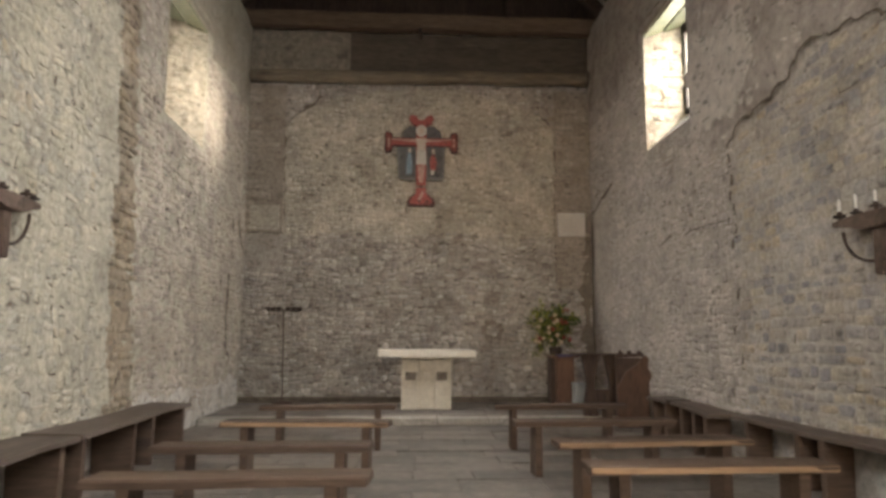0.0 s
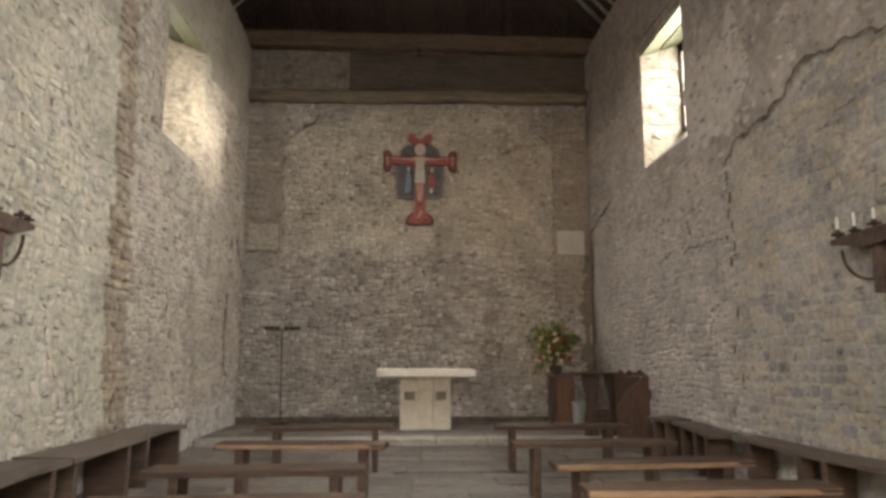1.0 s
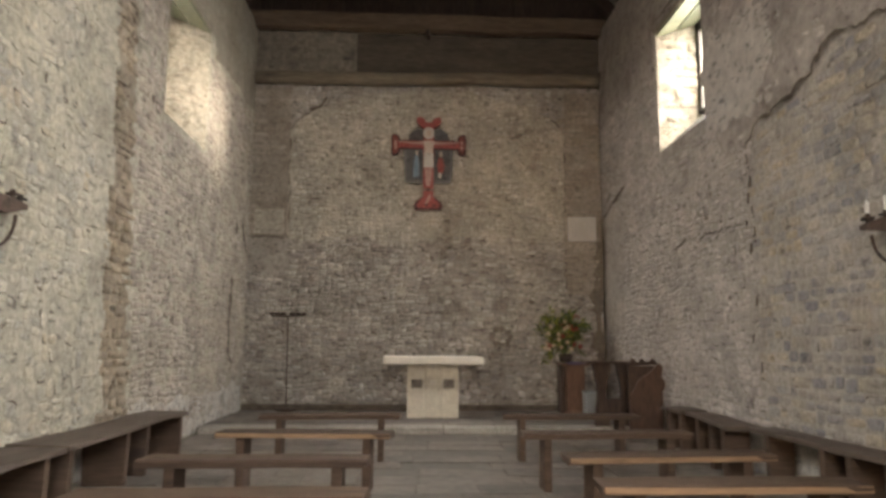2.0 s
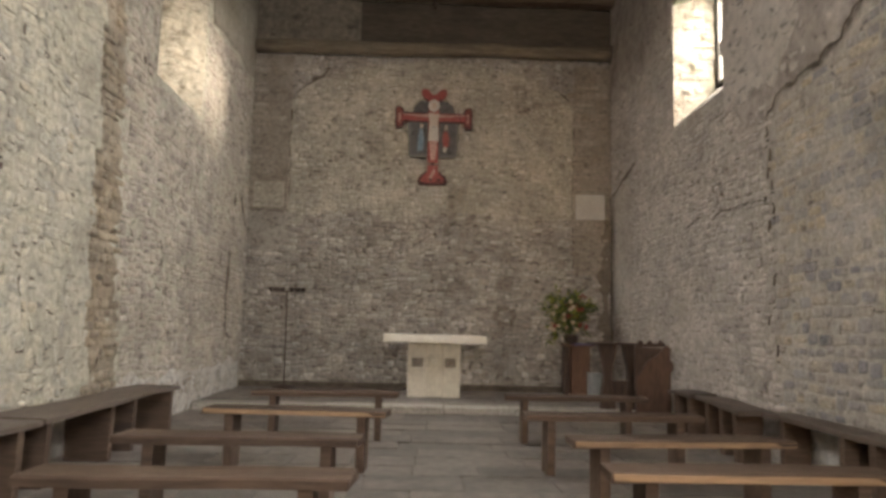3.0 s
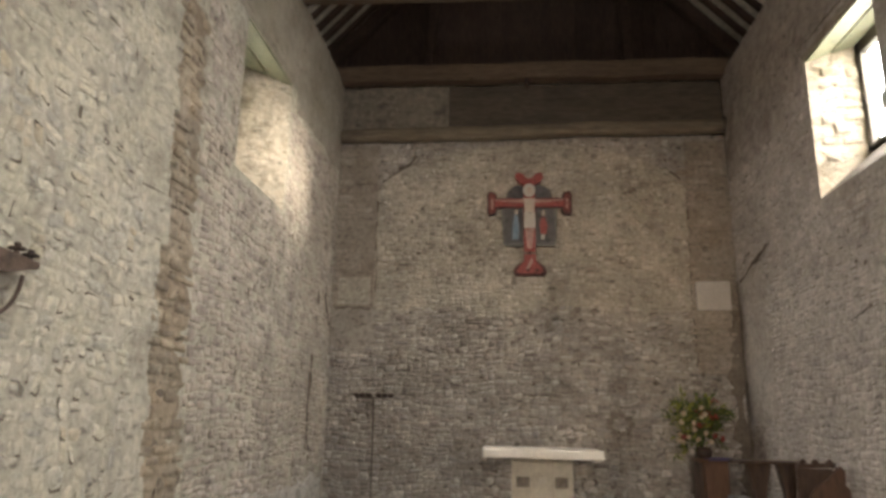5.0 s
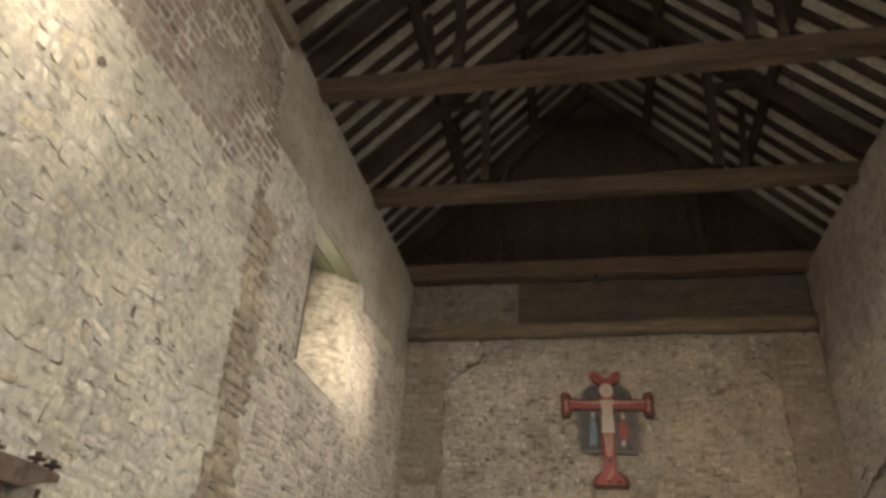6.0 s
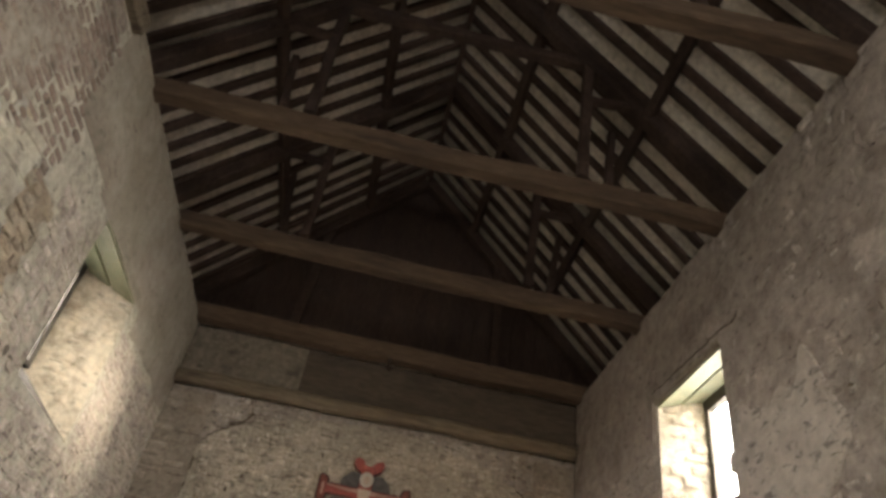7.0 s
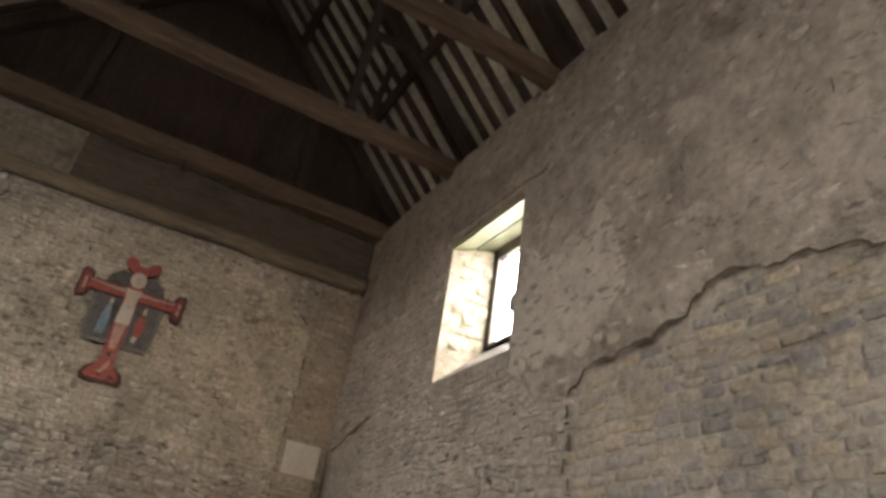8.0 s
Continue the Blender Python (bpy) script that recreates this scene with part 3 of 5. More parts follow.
floor = tagged(part("floor", block(-OUT, WEST - 0.7, -0.4, OUT, EASTY + 0.7, -0.012), M["joint"]), "worn grey brown stone flag floor", "floor", kind="structure")

# roof: two boarded slopes, rafters, purlins and a ridge piece
verts, faces = [], []
for s in (-1, 1):
    n0 = len(verts)
    for k in range(52):
        y = WEST - 0.8 + (EASTY - WEST + 1.5) * k / 51
        for q, (x, up) in enumerate(((0, 0.115), (4.5, 0.115), (4.5, 0.4), (0, 0.4))):
            verts.append((s * x, y, RIDGE + up - PITCH * x + (0.008 * math.sin(k * 5.1 + q) if q < 2 else 0)))
    for k in range(51):
        for q in range(4):
            a, b = n0 + 4 * k + q, n0 + 4 * k + (q + 1) % 4
            faces.append((a, b, b + 4, a + 4))
    faces += [(n0, n0 + 1, n0 + 2, n0 + 3), (n0 + 204, n0 + 205, n0 + 206, n0 + 207)]
roof = tagged(from_lists("ceiling", verts, faces, M["lining"]), "steep open roof with pale boarding between dark rafters", "ceiling", kind="structure")
rafter_mesh = {}
for s in (-1, 1):
    ob = part("rafter", timber((0, 0, RIDGE + 0.09), (s * 4.3, 0, RIDGE + 0.09 - PITCH * 4.3), 0.125, 0.1, up=(s * 0.73, 0, 0.68), wobble=0.014, steps=6), M["rafter"], roof)
    rafter_mesh[s] = ob.data
    y = WEST + 0.1
    first = True
    while y < EASTY:
        if first:
            ob.matrix_basis, first = pose(0, y, 0), False
        else:
            o = new("rafter", rafter_mesh[s])
            o.parent = roof
            o.matrix_basis = pose(0, y, random.uniform(-0.015, 0.015), 0, 0, random.uniform(-0.35, 0.35))
        y += 0.365 + random.uniform(-0.03, 0.03)
for s, xl in ((-1, 2.36), (1, 2.48)):
    for x, size in ((xl, 0.135), (1.05, 0.13)):
        n = RIDGE - PITCH * x - 0.06
        part("purlin", timber((s * x, WEST, n), (s * x, EASTY + 0.1, n), size, size * 1.1, up=(s * 0.73, 0, 0.68), wobble=0.03, steps=30), M["rafter"], roof)
part("ridge_beam", timber((0, WEST, RIDGE - 0.03), (0, EASTY + 0.1, RIDGE - 0.03), 0.09, 0.22, wobble=0.02, steps=30), M["rafter"], roof)


def roof_truss(y):
    """Tie beam, collar, principals, queen struts and raking struts."""
    t = thing("roof_truss", "old oak roof truss with tie beam and queen struts", "roof truss", "roof trusses", m=pose(0, y, 0))
    part("tie_beam", timber((-3.55, 0, 7.31), (3.55, 0, 7.28), 0.21, 0.25, wobble=0.025, steps=24), M["beam"], t)
    part("collar", timber((-1.75, 0, 9.68), (1.75, 0, 9.66), 0.14, 0.17, wobble=0.03, steps=12), M["rafter"], t)
    for s in (-1, 1):
        part("principal_rafter", timber((s * 3.85, 0, RIDGE - 0.12 - PITCH * 3.85), (s * 0.04, 0, RIDGE - 0.14), 0.2, 0.2, up=(s * 0.73, 0, 0.68), wobble=0.03, steps=14), M["rafter"], t)
        part("queen_strut", timber((s * 1.62, 0, 7.5), (s * 1.68, 0, 9.75), 0.13, 0.12, up=(0, 1, 0), wobble=0.035, steps=8), M["rafter"], t)
        part("raking_strut", timber((s * 1.66, 0, 8.95), (s * 2.35, 0, 9.0), 0.1, 0.11, wobble=0.035, steps=6), M["rafter"], t)
        part("wind_brace", timber((s * 1.95, 0.05, 7.55), (s * 2.2, 0.55, 9.05), 0.09, 0.11, up=(0, 1, 0), wobble=0.03, steps=6), M["rafter"], t)
    return t


truss = roof_truss(8.48)
for y in (-0.8, 1.5, 3.8, 6.12, 10.78):
    copy_thing(truss, pose(0, y, 0))

# east end: tie beam on the wall head, boards below it, round log, hook
end_truss = thing("end_truss", "dark roof truss standing against the gable", "roof truss")
part("tie_beam", timber((-3.5, 13.25, 7.34), (3.5, 13.25, 7.32), 0.24, 0.3, wobble=0.03, steps=24), M["beam"], end_truss)
for s in (-1, 1):
    part("queen_strut", timber((s * 1.75, 13.36, 7.5), (s * 1.62, 13.36, 9.8), 0.15, 0.12, up=(0, 1, 0), steps=8), M["rafter"], end_truss)
    part("principal_rafter", timber((s * 3.8, 13.36, RIDGE - 0.12 - PITCH * 3.8), (s * 0.04, 13.36, RIDGE - 0.14), 0.2, 0.2, up=(s * 0.73, 0, 0.68), steps=14), M["rafter"], end_truss)
x = -4.0
while x < 4.0:
    w = random.uniform(0.2, 0.27)
    xc = max(abs(x), abs(x + w))
    if RIDGE + 0.1 - PITCH * xc > TOP + 0.2:
        part("plank", block(x + 0.004, EASTY + 0.03, TOP - 0.1, x + w - 0.004, EASTY + 0.058, RIDGE + 0.12 - PITCH * xc, 0.004), M["board"], gable_east)
    x += w
panel = tagged(part("board_panel", block(-1.4, EASTY - 0.02, 6.42, 3.29, EASTY + 0.01, 7.2), M["dark_board"]), "dark boarding above the log", "boarding", kind="structure")
for k in range(3):
    z = 6.43 + k * 0.258
    part("plank", block(-1.39, EASTY - 0.05, z, 3.285, EASTY - 0.02, z + 0.256, 0.003, wear=0.003), M["dark_board"], panel)
log_points = [Vector((-3.3 + 6.54 * k / 40, 13.385 + 0.02 * noise.noise(Vector((k * 0.3, 0, 0))), 6.24 + 0.08 * k / 40 + 0.035 * noise.noise(Vector((k * 0.17, 5, 0))))) for k in range(41)]
log_mesh = tube(log_points, 0.122, 14)
for v in log_mesh.verts:
    v.co += Vector(noise.noise_vector(v.co * Vector((1.2, 6, 6)))) * 0.016
wall_log = tagged(part("wall_log", log_mesh, M["log"], smooth=True), "long round worn log set along the end wall", "log")
# solid dark plug for the hole round the log end, shade as colour
part("log_socket", tube([(3.215, 13.37, 6.33), (3.26, 13.37, 6.33), (3.31, 13.37, 6.33)], 0.15, 12), M["crack"], wall_south)
hook = tagged(part("iron_hook", tube([(-0.04, 13.2, 7.2), (-0.04, 13.15, 7.16), (-0.04, 13.14, 7.05), (-0.02, 13.17, 7.0), (0.0, 13.2, 7.04)], 0.032), M["iron"]), "dark iron hook under the tie beam", "hook")

wall_plate = tagged(part("wall_plate", timber((-3.27, WEST, 7.2), (-3.27, 7.55, 7.16), 0.14, 0.22, wobble=0.03, steps=30), M["log"]), "rough brown timber plate along the wall head", "timber", kind="structure")

# ---- windows


def window(name, side, inner):
    a, b, c, d = inner
    w = tagged(new(name), "small splayed window with cream painted lintel boards", "window", kind="structure")
    x0, x1 = side * 3.86, side * 3.95
    lo, hi = min(x0, x1), max(x0, x1)
    f = bmesh.new()
    for q in ((c - 0.02, 4.6, c + 0.075, 6.05), (d - 0.09, 4.6, d + 0.02, 6.05), (c, 5.82, d, 6.05), (c, 4.6, d, 4.655)):
        block(lo, q[0], q[1], hi, q[2], q[3], 0.008, bm=f)
    part("window_frame", f, M["lead"], w)
    part("mullion", block(side * 3.905 - 0.015, (c + d) / 2 - 0.014, 4.7, side * 3.905 + 0.015, (c + d) / 2 + 0.014, 5.82, 0.004), M["lead"], w)
    pane = part("pane", block(side * 3.91 - 0.003, c + 0.07, 4.69, side * 3.91 + 0.003, d - 0.085, 5.83), M["glass"], w)
    pane.visible_shadow = False
    for k, (xa, xb) in enumerate(((3.305, 3.56), (3.6, 3.85))):
        za, zb = 5.845 + (xa - 3.3) * 0.27 - 0.03, 5.845 + (xb - 3.3) * 0.27 - 0.03
        bmx = bmesh.new()
        ya, yb = a - 0.05, b + 0.05
        v = [bmx.verts.new((side * x, y, z + dz)) for x, z in ((xa, za), (xb, zb)) for y in (ya, yb) for dz in (0, 0.04)]
        for q in ((0, 2, 6, 4), (1, 3, 7, 5), (0, 1, 3, 2), (4, 5, 7, 6), (0, 1, 5, 4), (2, 3, 7, 6)):
            bmx.faces.new([v[i] for i in q])
        part("lintel_board", bmx, M["cream"], w)
    part("lintel", timber((side * 3.31, a - 0.4, 5.93), (side * 3.31, b + 0.18, 5.93), 0.05, 0.14, wobble=0.012, steps=10), M["plaster"], w)
    return w


window("window_1", 1, SOUTH_WIN)
window("window_2", -1, NORTH_WIN)
window("window_3", 1, WEST_WIN)
window("window_4", -1, WEST_WIN_N)

# ---- stones


def outline(n, rng):
    """A rough rounded block outline, half a unit each way."""
    t = np.radians(np.array((0, 32, 58, 122, 148, 180, 212, 238, 302, 328)) + rng.uniform(-9, 9, n))
    p = rng.uniform(3.0, 6.5)
    u = np.sign(np.cos(t)) * np.abs(np.cos(t)) ** (2 / p)
    v = np.sign(np.sin(t)) * np.abs(np.sin(t)) ** (2 / p)
    return 0.5 * np.stack([u, v], 1) * rng.uniform(0.8, 1.06, (n, 1))


def stone_shape(rng, n=10):
    """Vertices (u, v, out) of a unit stone and its faces."""
    o = outline(n, rng)
    tilt = rng.uniform(-0.25, 0.25, 2)
    rings = []
    for s, h in ((1.03, -0.6), (0.99, 0.7), (0.91, 0.98)):
        rings.append(np.c_[o * s, h + (o @ tilt) * (h > 0) + rng.uniform(-0.08, 0.08, n) * (h > 0)])
    v = np.concatenate(rings + [np.array([[0, 0, 1.0 + rng.uniform(-0.1, 0.1)]])])
    f = []
    for r in range(2):
        for k in range(n):
            j = (k + 1) % n
            f.append((r * n + k, r * n + j, (r + 1) * n + j, (r + 1) * n + k))
    f += [(2 * n + k, 2 * n + (k + 1) % n, 3 * n) for k in range(n)]
    return v, f


PLANES = {
    "n": Matrix(((0, 0, 1, -HALF), (1, 0, 0, 0), (0, 1, 0, 0), (0, 0, 0, 1))),
    "s": Matrix(((0, 0, -1, HALF), (1, 0, 0, 0), (0, 1, 0, 0), (0, 0, 0, 1))),
    "e": Matrix(((1, 0, 0, 0), (0, 0, -1, EASTY), (0, 1, 0, 0), (0, 0, 0, 1))),
}


def courses(u0, u1, v0, v1, high, wide, gap, rng, wave=0.03):
    """Places of stones, course by course: u, v, width, height."""
    out, v = [], v0
    while v < v1:
        h = rng.uniform(*high)
        u = u0 + rng.uniform(-0.2, 0)
        while u < u1:
            w = rng.uniform(*wide) * (1 + 0.5 * (rng.random() < 0.12))
            hh = h * rng.uniform(0.66, 1.1)
            vv = v + h / 2 + h * rng.uniform(-0.12, 0.12) + wave * noise.noise(Vector((u * 0.7, v * 0.9, 3.1)))
            if u + w / 2 > u0 and u + w < u1 + 0.12 and v + h < v1 + 0.1:
                out.append((u + w / 2, vv, w - gap, hh - gap))
            u += w
        v += h
    return out


def lay(plane, places, proud, rest_mat, parent, rng, near=None, near_mat=None, skip=0.0, name="stone", rest_name="rubble", turn=4.0):
    """Lays stones on a wall. Those inside near (u0, u1, v0, v1) are objects of their own, at most 300; the rest is joined."""
    m = PLANES[plane]
    shapes = [stone_shape(rng) for _ in range(24)]
    meshes = []
    verts, faces, count, single = [], [], 0, 0
    rot = np.array(m.to_3x3())
    org = np.array(m.translation)
    flip = np.linalg.det(rot) < 0
    for u, v, w, h in places:
        if rng.random() < skip or w < 0.03 or h < 0.02:
            continue
        p = rng.uniform(*proud)
        sv, sf = shapes[rng.integers(24)]
        a = radians(rng.uniform(-turn, turn))
        if near and near[0] < u < near[1] and near[2] < v < near[3] and single < 300:
            if not meshes:
                for qv, qf in shapes[:12]:
                    me = bpy.data.meshes.new(name)
                    me.from_pydata(qv.tolist(), [], [f[::-1] for f in qf] if flip else qf)
                    me.shade_smooth()
                    me.materials.append(near_mat)
                    meshes.append(me)
            o = new(name, meshes[rng.integers(12)])
            o.parent = parent
            o.matrix_basis = m @ Matrix.Translation((u, v, 0)) @ Matrix.Rotation(a, 4, "Z") @ Matrix.Diagonal((w, h, p, 1))
            single += 1
            continue
        q = sv * (w, h, p)
        ca, sa = math.cos(a), math.sin(a)
        q = np.c_[q[:, 0] * ca - q[:, 1] * sa + u, q[:, 0] * sa + q[:, 1] * ca + v, q[:, 2]]
        verts.append(q @ rot.T + org)
        faces += [tuple(i + count for i in (f[::-1] if flip else f)) for f in sf]
        count += len(sv)
    if verts:
        ob = from_lists(rest_name, np.concatenate(verts).tolist(), faces, rest_mat, parent, smooth=True)
        tagged(ob, kind="stuff")


def rubble(u0, u1, v0, v1, band, size, rng, aspect=1.5):
    """Uncoursed masonry: bands cut again and again into stones of mixed size. Gives u, v, width, height."""
    out = []

    def divide(a, b, c, d):
        w, h = b - a, d - c
        if w * h < size * rng.uniform(0.5, 2.0) or max(w, h) < 0.07:
            if b > u0 and a < u1 and c >= v0 and d < v1 + 0.1:
                out.append(((a + b) / 2, (c + d) / 2, w, h))
            return
        k = rng.uniform(0.34, 0.66)
        if w > h * aspect * rng.uniform(0.7, 1.5):
            divide(a, a + w * k, c, d), divide(a + w * k, b, c, d)
        else:
            divide(a, b, c, c + h * k), divide(a, b, c + h * k, d)

    v = v0
    while v < v1:
        high = rng.uniform(*band)
        u = u0 - rng.uniform(0, 0.3)
        while u < u1:
            w = high * rng.uniform(1.3, 3.2)
            divide(u, u + w, v, v + high)
            u += w
        v += high
    return out


CORNERS = np.radians((8, 38, 68, 112, 142, 172, 212, 248, 292, 328))


def lay_fitted(plane, places, proud, rest_mat, parent, rng, near=None, near_mat=None, skip=0.0, gap=0.008, warp=0.05, square=4.5, rough=0.06, gaps=0.0, rest_name="rubble"):
    """Lays close-fitting stones whose joints all follow one wandering field; some joints have lost their mortar.
    Those inside near (u0, u1, v0, v1) are objects of their own, at most 300; the rest is joined."""
    m = PLANES[plane]
    rot, org = np.array(m.to_3x3()), np.array(m.translation)
    flip = np.linalg.det(rot) < 0
    n = len(CORNERS)
    sf = [(r * n + k, r * n + (k + 1) % n, (r + 1) * n + (k + 1) % n, (r + 1) * n + k) for r in range(2) for k in range(n)]
    sf += [(2 * n + k, 2 * n + (k + 1) % n, 3 * n) for k in range(n)]
    if flip:
        sf = [f[::-1] for f in sf]
    verts, faces, count, single = [], [], 0, 0
    lost = bmesh.new()

    def wander(p):
        a = noise.noise_vector(Vector((p[0] * 0.9, p[1] * 1.2, 2.3))) * warp + noise.noise_vector(Vector((p[0] * 3.1, p[1] * 3.7, 7.9))) * (warp * 0.45)
        return p[0] + a.x, p[1] + a.y

    for u, v, w, h in places:
        g = gap * rng.uniform(0.5, 1.6)
        w, h = w - g, h - g
        if rng.random() < skip or w < 0.03 or h < 0.02:
            continue
        t = CORNERS + rng.uniform(-0.13, 0.13, n)
        p = square * rng.uniform(0.7, 1.4)
        x = np.sign(np.cos(t)) * np.abs(np.cos(t)) ** (2 / p)
        y = np.sign(np.sin(t)) * np.abs(np.sin(t)) ** (2 / p)
        o = np.stack([x * w / 2, y * h / 2], 1) * rng.uniform(1 - 2 * rough, 1 + rough * 0.6, (n, 1))
        flat = np.array([wander(q) for q in o + (u, v)])
        mid = flat.mean(0)
        o = flat - mid
        high = rng.uniform(*proud)
        lean = rng.uniform(-1, 1, 2) * high * 0.45 / (max(w, h) / 2)
        inset = 1 - min(0.3, rng.uniform(0.008, 0.016) / (min(w, h) / 2))
        top = o * inset
        rings = [np.c_[o * 1.02, np.full(n, -0.012)], np.c_[o, high * 0.55 + (o @ lean)], np.c_[top, high + (top @ lean) + rng.uniform(-0.12, 0.12, n) * high], [[0, 0, high * rng.uniform(0.95, 1.25)]]]
        q = np.concatenate(rings)
        # missing mortar: a dark band beside the stone, the gap's shade as colour
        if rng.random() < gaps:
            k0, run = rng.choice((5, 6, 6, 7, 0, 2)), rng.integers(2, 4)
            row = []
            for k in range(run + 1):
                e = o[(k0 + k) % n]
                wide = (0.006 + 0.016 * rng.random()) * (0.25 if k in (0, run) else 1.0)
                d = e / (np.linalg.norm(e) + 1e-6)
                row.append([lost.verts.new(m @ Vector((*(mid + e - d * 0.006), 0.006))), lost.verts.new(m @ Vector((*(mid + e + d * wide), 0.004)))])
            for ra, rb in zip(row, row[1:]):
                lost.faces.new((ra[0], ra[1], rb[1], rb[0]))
        if near and near[0] < u < near[1] and near[2] < v < near[3] and single < 300:
            me = bpy.data.meshes.new("stone")
            me.from_pydata(q.tolist(), [], sf)
            me.shade_smooth()
            me.materials.append(near_mat)
            ob = new("stone", me)
            ob.parent = parent
            ob.matrix_basis = m @ Matrix.Translation((mid[0], mid[1], 0))
            single += 1
            continue
        verts.append((q + (mid[0], mid[1], 0)) @ rot.T + org)
        faces += [tuple(i + count for i in f) for f in sf]
        count += len(q)
    if verts:
        tagged(from_lists(rest_name, np.concatenate(verts).tolist(), faces, rest_mat, parent, smooth=True), kind="stuff")
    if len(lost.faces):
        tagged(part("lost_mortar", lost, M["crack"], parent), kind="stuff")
    else:
        lost.free()


rng = np.random.default_rng(7)


def in_window(u, v, w, h, win, pad=0.0):
    return win[0] - pad < u + w / 2 and u - w / 2 < win[1] + pad and 4.0 - pad < v + h / 2 and v - h / 2 < 6.05 + pad


def scar_edges(v):
    """The ragged sides of the brown scar on the north wall."""
    return 7.86 - 0.065 * v + 0.09 * noise.noise(Vector((0.3, v * 1.7, 0))), 8.56 - 0.095 * v + 0.09 * noise.noise(Vector((9.3, v * 2.1, 0)))


def clear_north(q):
    a, b = scar_edges(q[1])
    return not in_window(*q, NORTH_WIN) and not in_window(*q, WEST_WIN_N) and not (a - q[2] / 2 < q[0] < b + q[2] / 2 and q[1] < 5.3)


# north wall: pale rubble west of the scar, smaller coursed stone east of it, thin tile courses high up, plaster at the top
west_n = [q for q in rubble(WEST, 7.75, 0.25, 5.9, (0.22, 0.4), 0.0175, rng, 1.4) if clear_north(q) and q[0] < 7.7 and not (q[1] > 5.1 + 0.25 * math.sin(q[0] * 2) and q[0] > 4.6)]
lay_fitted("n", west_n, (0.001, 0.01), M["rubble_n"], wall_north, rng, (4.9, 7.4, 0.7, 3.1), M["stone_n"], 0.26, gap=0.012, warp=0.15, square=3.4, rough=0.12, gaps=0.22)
tiles_n = [q for q in courses(4.3, 7.75, 5.15, 6.75, (0.07, 0.11), (0.12, 0.28), 0.018, rng, 0.04)]
lay("n", tiles_n, (0.006, 0.016), M["rubble_dt"], wall_north, rng, skip=0.1, rest_name="tile_courses", turn=3)
east_n = [q for q in rubble(8.2, 13.5, 0.25, 5.5, (0.16, 0.3), 0.016, rng, 1.8) if clear_north(q)]
lay_fitted("n", east_n, (0.003, 0.015), M["rubble_ne"], wall_north, rng, (8.3, 10.6, 0.9, 3.0), M["stone_ne"], 0.14, gap=0.01, warp=0.06, rough=0.08, gaps=0.2)
scar = [q for q in courses(7.4, 8.6, 0.5, 5.1, (0.07, 0.15), (0.12, 0.3), 0.018, rng) if scar_edges(q[1])[0] < q[0] < scar_edges(q[1])[1]]


def strip(name, plane, edges, v0, v1, out, material, parent, steps=70):
    """A ragged upright band laid on a wall."""
    m, bm = PLANES[plane], bmesh.new()
    rows = []
    for k in range(steps + 1):
        v = v0 + (v1 - v0) * k / steps
        a, b = edges(v)
        a, b = a + 0.11 * noise.noise(Vector((v * 6, 1.7, 2))) + 0.05 * noise.noise(Vector((v * 21, 1.7, 2))), b + 0.13 * noise.noise(Vector((v * 6, 7.7, 2))) + 0.05 * noise.noise(Vector((v * 21, 7.7, 2)))
        row = []
        for s, o in ((0, -0.02), (0.02, out * 0.8), (0.35, out), (0.7, out), (0.98, out * 0.8), (1, -0.02)):
            row.append(bm.verts.new(m @ Vector((a + (b - a) * s, v, o + (0.02 * noise.noise(Vector((v * 9, s * 5, 0.5))) if o > 0 else 0)))))
        rows.append(row)
    for ra, rb in zip(rows, rows[1:]):
        for k in range(5):
            bm.faces.new((ra[k], ra[k + 1], rb[k + 1], rb[k]))
    return part(name, bm, material, parent, smooth=True)


strip("scar_mortar", "n", scar_edges, 0.45, 5.2, 0.008, M["scar"], wall_north, 110)
ragged, v = [], 5.3
edge_rng = random.Random(31)
while v > 0.6:
    u = scar_edges(v)[0] + edge_rng.uniform(-0.07, 0.06)
    d = edge_rng.uniform(0.06, 0.2)
    ragged += [(u, v), (u + edge_rng.uniform(-0.02, 0.03), v - d)]
    v -= d + 0.015
lay("n", scar, (0.014, 0.04), M["rubble_scar"], wall_north, rng, skip=0.14, rest_name="scar_stones", turn=4)


def broken_edge(name, plane, line, out, wide, parent, material):
    """The broken, standing edge of a thick wall face along line (u, v), with a ragged inner side."""
    m, bm = PLANES[plane], bmesh.new()
    rows = []
    for (a, b), (c, d) in zip(line, line[1:]):
        for k in range(3):
            s = k / 3
            u, v = a + (c - a) * s, b + (d - b) * s
            j = 0.03 * noise.noise(Vector((u * 9, v * 9, 4)))
            o = out * min(1, 0.35 + 0.22 * max(0, v - 1.2)) * (1 + 0.7 * noise.noise(Vector((u * 3, v * 3, 8))))
            rows.append([bm.verts.new(m @ Vector(p)) for p in ((u - wide + j, v, -0.01), (u - wide * 0.55 + j, v, o * 0.6), (u - 0.03 + j, v, o), (u + j, v, o * 0.85), (u + 0.006 + j, v, -0.02))])
    for ra, rb in zip(rows, rows[1:]):
        for k in range(4):
            bm.faces.new((ra[k], ra[k + 1], rb[k + 1], rb[k]))
    return part(name, bm, material, parent, smooth=False)


broken_edge("broken_face", "n", ragged, 0.075, 0.42, wall_north, M["mortar_n"])


